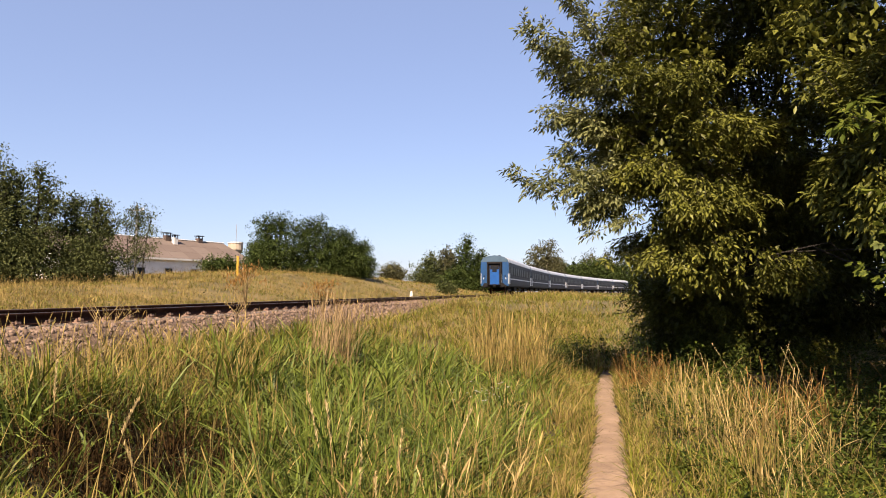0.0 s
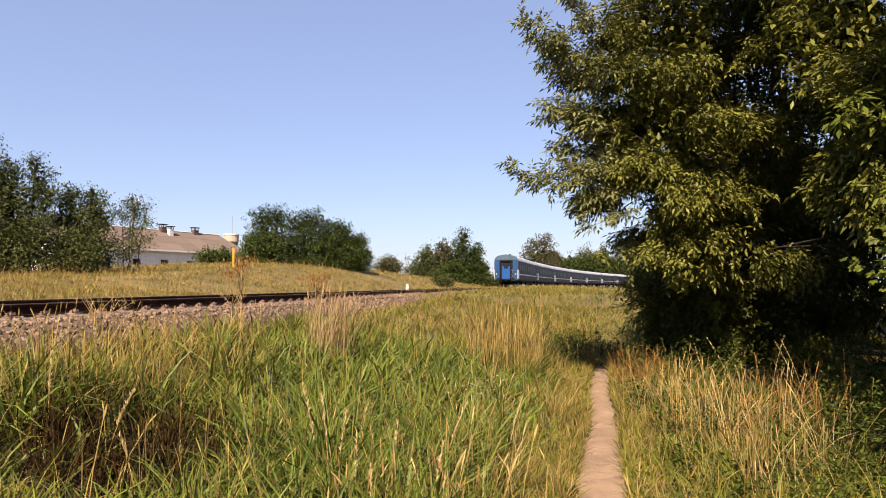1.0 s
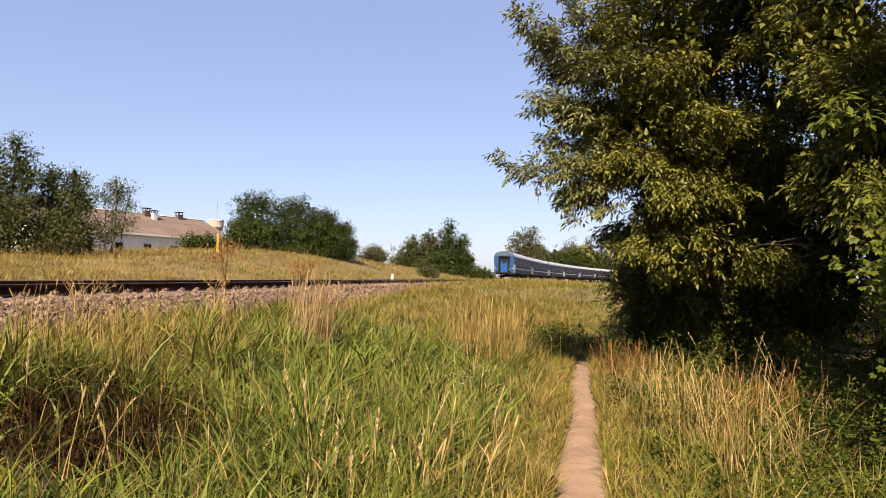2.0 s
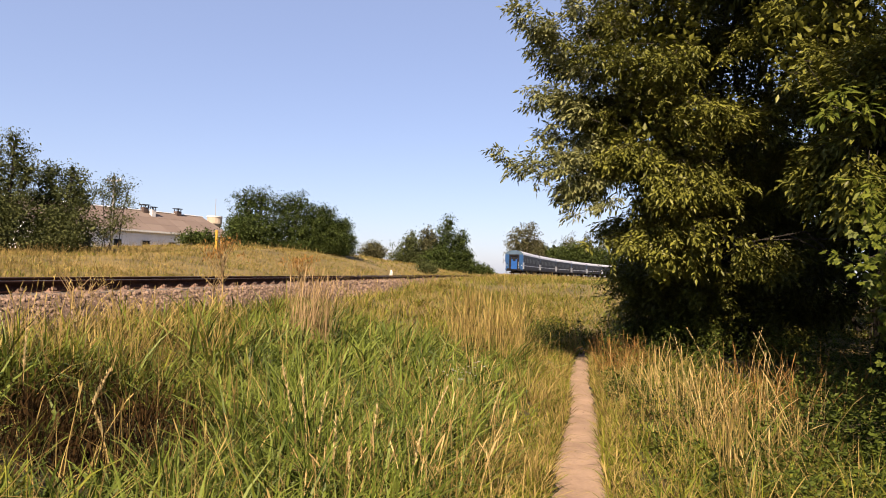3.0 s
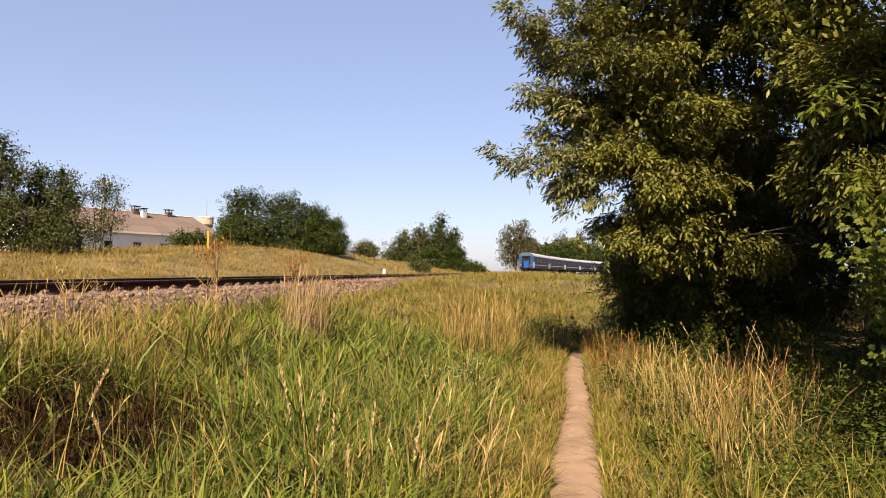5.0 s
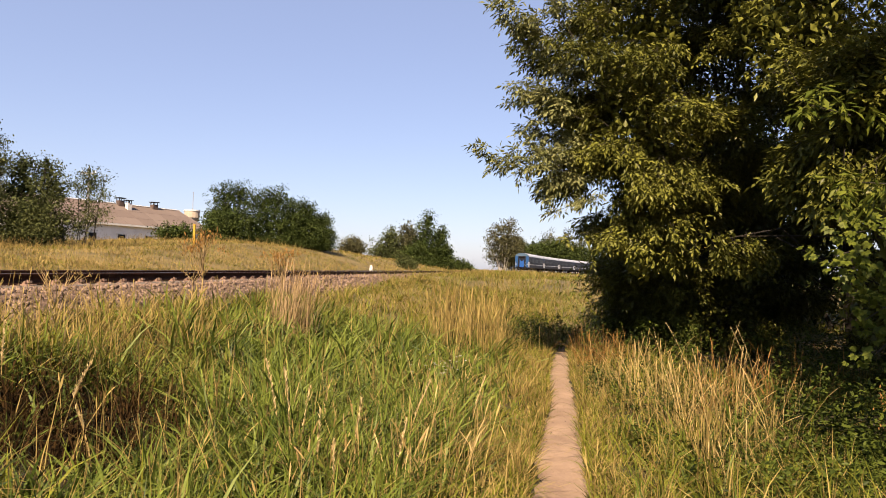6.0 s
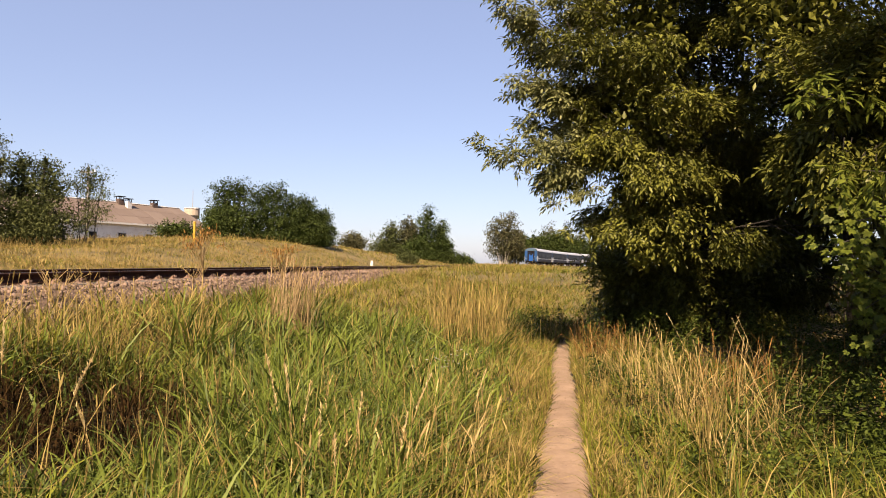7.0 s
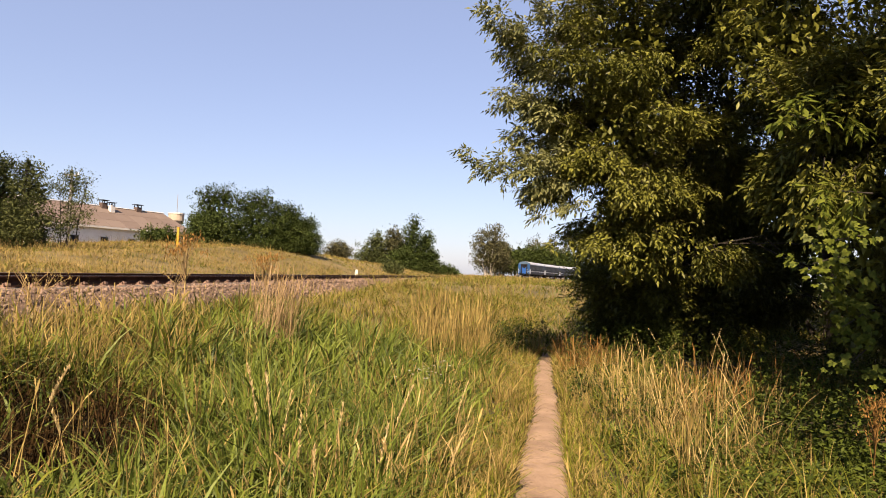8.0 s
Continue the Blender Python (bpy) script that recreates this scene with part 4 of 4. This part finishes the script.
lb = [(0, 0, 2.6, 0.55, 0.5, 1.5), (0.2, 0, 3.6, 0.5, 0.5, 0.9), (0.75, 0, 2.8, 0.6, 0.5, 0.6), (-0.5, 0, 3.3, 0.5, 0.4, 0.5), (0.9, 0, 3.7, 0.4, 0.4, 0.35), (0.5, 0, 1.6, 0.9, 0.6, 0.7), (-0.3, 0, 1.2, 0.7, 0.6, 0.8)]
bush(-16.9, 36.6, lb, WILLOW, 240, 16, 0.12, 0.2, "thin sparse sapling at the end of the thicket", "sapling", 0.025, shell=0.2, fill=0)
# dark round bushes on the crest
for x, y, h, w in ((-15.1, 60.0, 5.7, 2.3), (-12.2, 62.0, 5.5, 2.4), (-9.8, 63.0, 4.6, 2.0), (-8.3, 64.5, 3.6, 1.7), (-16.8, 62.0, 3.4, 1.5)):
    lb = [(0, 0, h * 0.5, w, w, h * 0.45), (w * 0.4, -0.4, h * 0.3, w * 0.9, w, h * 0.3), (-w * 0.3, 0, h * 0.72, w * 0.6, w * 0.6, h * 0.28), (w * 0.3, 0, h * 0.78, w * 0.5, w * 0.5, h * 0.22), (-w * 0.5, -w * 0.3, h * 0.25, w * 0.7, w * 0.7, h * 0.25), (0, -0.6, h * 0.08, w * 1.15, w * 0.9, h * 0.14)]
    bush(x, y, lb, THICKET, 640, 22, 0.16, 0.2, "dark green rounded bush on the mound crest", r=0.1)
bush(-17.5, 52, [(0, 0, 0.7, 1.5, 1.0, 0.7), (0.9, 0, 0.5, 0.9, 0.8, 0.5)], THICKET, 200, 12, 0.18, 0.2, "low dark bush before the house", r=0.05)
bush(-7.0, 92, [(0, 0, 1.5, 1.7, 1.7, 1.5), (0.8, 0, 1.0, 1.2, 1.2, 1.0), (-0.9, 0, 1.0, 1.0, 1.0, 1.0)], BIRCHLEAF, 260, 14, 0.25, 0.3, "small pale bush in a gap of the mound", r=0.08)
bush(0.4, 80, [(0, 0, 0.8, 1.2, 1.0, 0.8), (0.7, 0, 0.6, 0.8, 0.8, 0.6), (-0.6, 0.1, 1.2, 0.6, 0.6, 0.7)], WILLOW, 160, 12, 0.2, 0.22, "low green bush at the foot of the mound", r=0.05)
# bushes by the bend of the track
for x, y, h, w, mt in ((-2.8, 110, 7.4, 2.6, WILLOW), (0.0, 112, 8.4, 2.6, BIRCHLEAF), (3.2, 113, 10.6, 2.7, THICKET), (5.6, 114, 8.0, 2.4, THICKET), (1.5, 108, 4.8, 2.8, THICKET), (7.2, 118, 4.8, 1.8, THICKET)):
    lb = [(0, 0, h * 0.45, w, w, h * 0.42), (w * 0.3, 0, h * 0.75, w * 0.55, w * 0.6, h * 0.25), (-w * 0.4, 0, h * 0.3, w * 0.8, w * 0.8, h * 0.3), (w * 0.5, -0.3, h * 0.22, w * 0.8, w * 0.8, h * 0.24)]
    bush(x, y, lb, mt, 380, 17, 0.3, 0.34, "green bush beside the bend of the track", r=0.12, z=0.9)
bush(10.5, 130, [(0, 0, 1.4, 2.0, 1.4, 1.4), (1.9, 0, 1.0, 1.6, 1.4, 1.0)], THICKET, 160, 12, 0.35, 0.35, "low scrub beside the track", r=0.06, z=0.9)


def far_tree(x, y, h, w, mt, bark, label, n=620):
    lb = [(0, 0, h * 0.5, w, w, h * 0.34), (w * 0.35, 0, h * 0.72, w * 0.6, w * 0.6, h * 0.26), (-w * 0.4, 0, h * 0.62, w * 0.6, w * 0.6, h * 0.24), (w * 0.5, 0, h * 0.35, w * 0.7, w * 0.7, h * 0.24), (-w * 0.45, -0.5, h * 0.3, w * 0.65, w * 0.65, h * 0.22)]
    bush(x, y, lb, mt, int(n * 0.75), 12, 0.55, 0.55, label, "tree", 0.22, bark, 0.35, z=0.8, fill=0.5 if mt is BIRCHLEAF else 2)


far_tree(29.8, 200, 18.0, 5.4, BIRCHLEAF, BIRCHBARK, "tall birch with a pale trunk behind the railway")
far_tree(33.5, 206, 13.0, 4.2, BIRCHLEAF, BIRCHBARK, "smaller birch behind the railway")
for x, y, h, w in ((38, 225, 12.5, 4.6), (44, 232, 12.4, 4.6), (49, 240, 13.0, 4.8), (55, 246, 14.0, 4.8), (60, 254, 15.0, 5.0), (66, 262, 13.0, 5.2), (72, 272, 13.5, 5.4), (80, 282, 14, 6)):
    far_tree(x, y, h, w, THICKET, BARK, "dark deciduous tree in the far treeline", 420)
for x, y, h, w in ((57, 262, 18.5, 3.6), (66, 275, 19, 4.0), (76, 290, 16.5, 4.6)):
    far_tree(x, y, h, w, BIRCHLEAF, BIRCHBARK, "tall pale tree above the far treeline", 380)


def twigs_of(starts, ways, length):
    """Thin twigs as slim three-sided spikes."""
    n = len(starts)
    ways = ways / np.linalg.norm(ways, axis=1)[:, None]
    s1 = np.cross(ways, (0.3, 0.2, 1.0))
    s1 /= np.linalg.norm(s1, axis=1)[:, None]
    s2 = np.cross(ways, s1)
    r = 0.006
    V = np.stack([starts + s1 * r, starts - 0.5 * s1 * r + 0.87 * s2 * r, starts - 0.5 * s1 * r - 0.87 * s2 * r, starts + ways * length[:, None]], 1)
    F = np.array([(0, 1, 3), (1, 2, 3), (2, 0, 3)])
    return V.reshape(-1, 3), (F[None] + (np.arange(n) * 4)[:, None, None]).reshape(-1, 3)


def sprays(starts, ways, length, per, leaflet):
    """Twigs that carry feathered leaves: each with a stalk, two or three pairs of leaflets and one at its end."""
    n = len(starts)
    ways = ways / np.linalg.norm(ways, axis=1)[:, None]
    u = (np.arange(per)[None] + rng.uniform(0.2, 0.9, (n, per))) / per
    at = starts[:, None] + ways[:, None] * (u * length[:, None])[..., None]
    at[..., 2] -= 0.12 * (u * length[:, None]) ** 2
    out = ways[:, None] * 0.7 + rng.normal(0, 0.5, (n, per, 3)) + (0, 0, -0.5)
    out = out.reshape(-1, 3)
    out /= np.linalg.norm(out, axis=1)[:, None]
    base = at.reshape(-1, 3)
    m = len(base)
    size = leaflet * rng.uniform(0.75, 1.25, m)
    side = np.cross(out, rng.normal(0, 0.35, (m, 3)) + (0, 0, 1))
    side /= np.linalg.norm(side, axis=1)[:, None]
    cs, ds, ls = [], [], []
    for along, lat, k in ((1.9, 0, 1.15), (1.15, 0.5, 0.95), (1.15, -0.5, 0.95), (0.6, 0.45, 0.85), (0.6, -0.45, 0.85)):
        dirn = out * (1.0 if lat == 0 else 0.62) + side * (0 if lat == 0 else math.copysign(0.8, lat)) + (0, 0, -0.18)
        cs.append(base + out * (size * along)[:, None] + side * (size * lat)[:, None])
        ds.append(dirn)
        ls.append(size * k)
    return kites(np.concatenate(cs), np.concatenate(ds), np.concatenate(ls), 0.36, 0.2)


def broad_leaves(starts, ways, length, per, size):
    """Twigs that carry broad leaves of five pointed lobes spread like a fan."""
    n = len(starts)
    ways = ways / np.linalg.norm(ways, axis=1)[:, None]
    u = rng.uniform(0.1, 1.0, (n, per))
    base = (starts[:, None] + ways[:, None] * (u * length[:, None])[..., None] + rng.normal(0, 0.05, (n, per, 3))).reshape(-1, 3)
    m = n * per
    out = np.repeat(ways, per, 0) * 0.6 + rng.normal(0, 0.45, (m, 3)) + (0, 0, -0.6)
    out /= np.linalg.norm(out, axis=1)[:, None]
    flat = np.array((-0.35, -0.6, 0.75)) + rng.normal(0, 0.3, (m, 3))
    side = np.cross(out, flat)
    side /= np.linalg.norm(side, axis=1)[:, None]
    big = size * rng.uniform(0.7, 1.2, m)
    pieces = []
    for turn, k in ((0, 1.0), (0.7, 0.85), (-0.7, 0.85), (1.45, 0.6), (-1.45, 0.6)):
        way = out * math.cos(turn) + side * math.sin(turn)
        w = np.cross(np.cross(side, out), way)
        w /= np.linalg.norm(w, axis=1)[:, None]
        L = (big * k)[:, None]
        mid, tip = base + way * L * 0.5, base + way * L
        pieces.append(np.stack([base, mid + w * L * 0.3, tip, mid - w * L * 0.3], 1))
    V = np.stack(pieces, 1).reshape(-1, 3)
    return V, (np.array([(0, 1, 2), (0, 2, 3)])[None] + (np.arange(m * 5) * 4)[:, None, None]).reshape(-1, 3)


def maple(x, y, trunks, lobes, tips, n, per, leaflet, label, shell=0.6, tip_mat=None):
    """An ash-leaved maple: stems, limbs, twigs and feathered leaves; lobes in the world's own coordinates."""
    base = Vector((x, y, float(ground_z(x, y)) - 0.05))
    t = thing("ash_leaved_maple", Matrix.Translation(base), label, "tree", "maples beside the path")
    for tx, ty, top, lx, ly, r in trunks:
        knee = Vector((tx + lx * 0.35, ty + ly * 0.35, top * 0.45))
        part("trunk", joined(rod((tx, ty, -0.1), knee, r, r * 0.8, 10), rod(knee, (tx + lx, ty + ly, top), r * 0.8, r * 0.3, 10)), BARK, t, "grey-brown leaning stem")
    loc = [(l[0] - base.x, l[1] - base.y, l[2] - base.z, *l[3:]) for l in lobes]
    for l in loc:
        for _ in range(3):
            e = Vector(l[:3]) + Vector(rng.normal(size=3) * np.array(l[3:6]) * 0.18)
            e.z = max(e.z, 0.3)
            a = Vector((e.x * 0.12, e.y * 0.12, e.z * 0.55))
            far = (e - a).length
            bends = [a] + [a.lerp(e, k) + Vector((*rng.normal(0, 0.07 * far, 2), 0.45 * far * k * (1 - k) + float(rng.normal(0, 0.04 * far)))) for k in (0.25, 0.5, 0.75)] + [e]
            part("limb", joined(*[rod(bends[k], bends[k + 1], 0.026 - 0.005 * k, 0.021 - 0.005 * k, 6) for k in range(4)]), BARK, t)
    c, u = lobe_points(loc, n // 44, shell, 0.14)
    wide = np.repeat(rng.uniform(0.14, 0.30, len(c)), 44)[:, None]
    c, u = np.repeat(c, 44, 0), np.repeat(u, 44, 0)
    c = c + rng.normal(0, 1, c.shape) * (1.0, 1.0, 0.42) * wide
    keep = c[:, 2] > 0.25
    c, u = c[keep], u[keep]
    ways = u + rng.normal(0, 0.30, u.shape) + (0, 0, -0.12)
    ln = rng.uniform(0.25, 0.55, len(c))
    starts = c - u * ln[:, None] * 0.6
    tagged(part_of("twigwork", *twigs_of(starts, ways, ln), BARK, t), kind="stuff")
    core = [(*l[:3], *(0.68 * v for v in l[3:6])) for l in loc]
    q, _ = lobe_points(core, n * 3, 0.15)
    q[:, 2] = np.maximum(q[:, 2], 0.25)
    inner = kites(q, rng.normal(size=q.shape), rng.uniform(0.09, 0.17, len(q)), 0.55)
    part_of("crown", *merged([sprays(starts, ways, ln, per, leaflet), inner]), MAPLE, t, "feathered olive-green leaves")
    for p in tips or ():
        at, w, k = np.array(p[:3]) - np.array(base), np.array(p[3:6]), p[6] if len(p) > 6 else 16
        part("bough", rod(Vector(at) - Vector(w) * 1.2 + Vector((0, 0, -0.05)), Vector(at), 0.007, 0.003, 5), BARK, t)
        st = at - w * rng.random(k)[:, None] * 0.95 + rng.normal(0, 0.07, (k, 3))
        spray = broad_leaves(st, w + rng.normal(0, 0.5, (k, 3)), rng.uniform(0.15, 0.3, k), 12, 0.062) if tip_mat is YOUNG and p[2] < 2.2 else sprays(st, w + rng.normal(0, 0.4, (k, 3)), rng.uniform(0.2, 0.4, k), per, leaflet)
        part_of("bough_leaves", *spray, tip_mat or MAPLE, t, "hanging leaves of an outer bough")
    return t


rng = np.random.default_rng(23)
# the near row of maples; lobes: middle and half-sizes
# the lobe at (4.6, 9.6, 8.4), above the view, is added to shade this crown
maple(6.9, 14.2, ((0, 0, 6.0, 0.4, -0.3, 0.16), (0.3, 0.4, 5.5, -1.8, 0.2, 0.12), (-0.3, 0.2, 6.5, 1.2, 0.5, 0.12)),
      [(6.3, 13.0, 5.2, 2.7, 2.5, 2.3), (3.95, 11.2, 3.9, 1.5, 1.5, 0.95), (3.8, 11.4, 5.5, 1.5, 1.5, 1.3), (5.6, 12.3, 7.2, 2.3, 2.2, 1.7), (5.9, 11.8, 9.0, 2.5, 2.2, 1.8), (4.6, 9.6, 8.4, 1.9, 1.6, 1.0), (5.35, 13.7, 1.9, 1.05, 1.4, 1.6), (4.75, 13.4, 1.3, 0.7, 0.8, 1.2), (3.75, 11.3, 2.35, 0.4, 0.5, 0.55), (4.6, 11.1, 2.3, 0.6, 0.5, 0.55), (7.0, 15.2, 1.5, 2.2, 1.4, 1.4), (4.3, 11.6, 2.9, 1.0, 1.0, 0.9), (7.8, 14.2, 3.2, 2.2, 1.6, 2.6), (6.4, 13.2, 1.1, 1.5, 0.8, 1.0), (3.0, 11.0, 3.5, 0.7, 0.7, 0.4), (3.9, 10.9, 1.75, 0.35, 0.35, 0.4), (3.35, 11.0, 4.55, 0.8, 0.8, 0.4)],
      [(1.18, 10.6, 3.5, -0.9, -0.1, 0.14, 9), (1.75, 10.4, 3.32, -0.8, -0.1, 0.05, 20), (1.75, 10.5, 4.62, -0.8, -0.1, 0.3, 22), (1.95, 10.5, 4.35, -0.7, 0, 0.2, 20), (1.55, 10.4, 5.75, -0.7, 0.0, 0.4, 24), (1.75, 10.5, 5.5, -0.7, 0.0, 0.3, 22), (2.1, 10.4, 6.3, -0.4, 0.0, 0.8, 24), (2.1, 10.8, 3.95, -0.8, -0.1, 0.15, 22), (2.3, 10.5, 2.55, -0.8, -0.1, -0.35, 8), (2.3, 10.6, 3.05, -0.7, 0, -0.15, 22), (2.0, 10.6, 3.6, -0.8, 0, 0.1, 22), (2.4, 10.6, 5.0, -0.7, 0, 0.3, 22)],
      8000, 9, 0.094, "large ash-leaved maple overhanging the footpath", tip_mat=LITLEAF)
# the lobe at (5.8, 6.8, 8.2), above the view, is added for shade
maple(8.4, 9.6, ((0, 0, 5.6, -0.6, -0.8, 0.14), (0.4, 0.2, 6.2, 0.8, -0.4, 0.12)),
      [(7.4, 8.8, 4.8, 2.3, 2.2, 1.8), (5.9, 8.0, 4.0, 1.4, 1.5, 1.0), (6.8, 8.2, 6.2, 2.1, 2.0, 1.7), (7.8, 8.8, 8.0, 2.4, 2.2, 1.8), (5.8, 6.8, 8.2, 1.8, 1.6, 1.0), (10.4, 12.0, 2.0, 1.8, 1.4, 1.8), (5.2, 8.8, 5.0, 1.1, 1.1, 1.1), (5.3, 7.7, 2.75, 0.7, 0.5, 0.5), (6.5, 7.6, 2.7, 0.7, 0.6, 0.5), (5.2, 10.6, 2.2, 0.4, 0.35, 0.3), (6.5, 8.8, 1.4, 0.9, 0.7, 1.0), (7.6, 9.4, 1.8, 1.0, 0.8, 1.2)],
      None, 3200, 9, 0.094, "spreading ash-leaved maple in the roadside thicket")
# unseen lobes at y 4.6, 3.3 and 1.3 are added to shade the right
maple(7.9, 6.4, ((0, 0, 4.6, -0.9, -0.4, 0.11),),
      [(6.6, 5.6, 4.0, 1.8, 1.4, 1.3), (5.0, 5.5, 3.2, 1.0, 0.9, 0.6), (5.6, 5.2, 4.7, 1.5, 1.2, 0.9), (6.0, 4.6, 7.0, 1.9, 1.7, 1.1), (5.4, 3.3, 4.2, 1.4, 1.3, 0.8), (3.5, 1.3, 4.8, 1.0, 0.9, 0.55), (5.1, 6.6, 2.3, 0.8, 0.7, 0.7), (5.4, 7.2, 3.4, 1.0, 0.9, 0.8), (9.6, 8.6, 2.0, 1.4, 1.2, 1.7)],
      [(3.2, 5.25, 3.05, -0.4, -0.1, 0.0, 4), (3.3, 5.0, 1.8, -0.25, -0.1, -0.1, 4), (3.42, 5.1, 1.65, -0.25, -0.1, -0.15, 4), (3.6, 5.1, 2.4, -0.3, -0.1, -0.05, 3), (3.6, 5.2, 2.0, -0.3, -0.1, -0.1, 4), (3.7, 5.2, 1.3, -0.25, -0.1, -0.15, 4), (3.85, 5.3, 1.0, -0.25, -0.15, -0.15, 4)],
      2900, 9, 0.095, "nearer ash-leaved maple with drooping bright boughs and unseen boughs added for shade", tip_mat=YOUNG)
maple(10.5, 15.0, ((0, 0, 6.6, -0.4, 0.3, 0.16),), [(9.5, 15.0, 5.0, 3.4, 2.4, 3.6), (8.6, 16.5, 2.0, 3.0, 1.8, 2.0), (12.0, 12.5, 3.0, 2.2, 2.4, 3.0), (10.8, 12.6, 1.4, 1.6, 1.3, 1.4), (9.4, 11.2, 1.2, 1.3, 0.9, 1.2), (9.6, 9.2, 1.2, 1.2, 1.0, 1.2), (11.8, 9.0, 3.0, 1.8, 2.6, 3.0), (9.0, 13.8, 8.5, 3.2, 2.6, 2.2)], None, 1700, 7, 0.18, "dense ash-leaved maple at the back of the thicket", 0.3)


for x, y, h, w in ((9.5, 20.5, 7.6, 2.4), (13.0, 19.0, 9.5, 3.2), (15.2, 14.5, 8.5, 3.0), (15.0, 10.0, 6.5, 2.6), (13.2, 6.6, 6.0, 2.4), (12.6, 24.0, 5.5, 2.4)):
    lb = [(0, 0, h * 0.45, w, w, h * 0.45), (w * 0.4, -0.3, h * 0.25, w, w, h * 0.26), (-w * 0.5, 0.2, h * 0.22, w * 0.9, w * 0.9, h * 0.22), (0, 0, h * 0.75, w * 0.8, w * 0.8, h * 0.3)]
    bush(x, y, lb, THICKET, 280, 14, 0.24, 0.3, "dense dark bush at the back of the maples", r=0.08)


def herbs(count, cx, cy, rx, ry, h1, h2):
    """Leafy weeds: leaves in whorls round upright stalks."""
    a, r = rng.uniform(0, 6.283, count), np.sqrt(rng.random(count))
    x, y = cx + np.cos(a) * r * rx, cy + np.sin(a) * r * ry
    off = (np.abs(x - path_x(y)) > 0.32) | (y > 15.2)
    x, y = x[off], y[off]
    count = len(x)
    z0 = ground_z(x, y)
    h = rng.uniform(h1, h2, count)
    k = 20
    u = rng.uniform(0.15, 1.0, (count, k))
    P = np.stack([x[:, None] + rng.normal(0, 0.045, (count, k)), y[:, None] + rng.normal(0, 0.045, (count, k)), z0[:, None] + u * h[:, None]], -1).reshape(-1, 3)
    along = rng.normal(size=(count * k, 3)) * (1, 1, 0.4) + (0, 0, 0.1)
    return kites(P, along, rng.uniform(0.035, 0.08, count * k), 0.4)


tagged(new("undergrowth", mesh_of("undergrowth", *merged([herbs(200, 5.9, 7.4, 1.6, 1.8, 0.3, 0.8), herbs(300, 4.5, 5.4, 1.2, 1.3, 0.35, 0.7), herbs(180, 3.8, 6.4, 0.9, 1.1, 0.15, 0.42), herbs(260, 3.4, 8.7, 1.2, 2.0, 0.14, 0.42), herbs(170, 2.9, 5.6, 0.9, 1.5, 0.1, 0.34), herbs(260, 4.2, 12.2, 1.2, 1.6, 0.3, 0.9), herbs(140, 2.6, 14.5, 0.7, 1.6, 0.2, 0.6), herbs(200, 6.5, 10.0, 2.2, 1.2, 0.4, 1.0), herbs(240, 8.5, 9.5, 2.4, 2.4, 0.4, 1.0), herbs(200, 7.0, 12.5, 2.4, 1.6, 0.4, 1.0), herbs(260, 3.2, 15.6, 0.9, 2.2, 0.2, 0.65), herbs(90, 2.3, 16.2, 0.9, 0.7, 0.2, 0.4), herbs(60, 1.9, 14.6, 0.5, 1.0, 0.15, 0.35), herbs(150, 3.3, 5.0, 0.8, 0.9, 0.12, 0.4), herbs(70, -7.6, 22.0, 0.6, 3.0, 0.2, 0.5), herbs(90, -5.6, 31.0, 0.6, 4.0, 0.2, 0.55)]), HERB)), "leafy green weeds under the maples", "undergrowth", kind="stuff")


# ---- what moves ----
def motions():
    """The train draws away round the bend."""
    for i, c in enumerate(coaches):
        walk(c, [(k * 0.5, coach_pose(i, k * 0.5)) for k in range(17)])


motions()
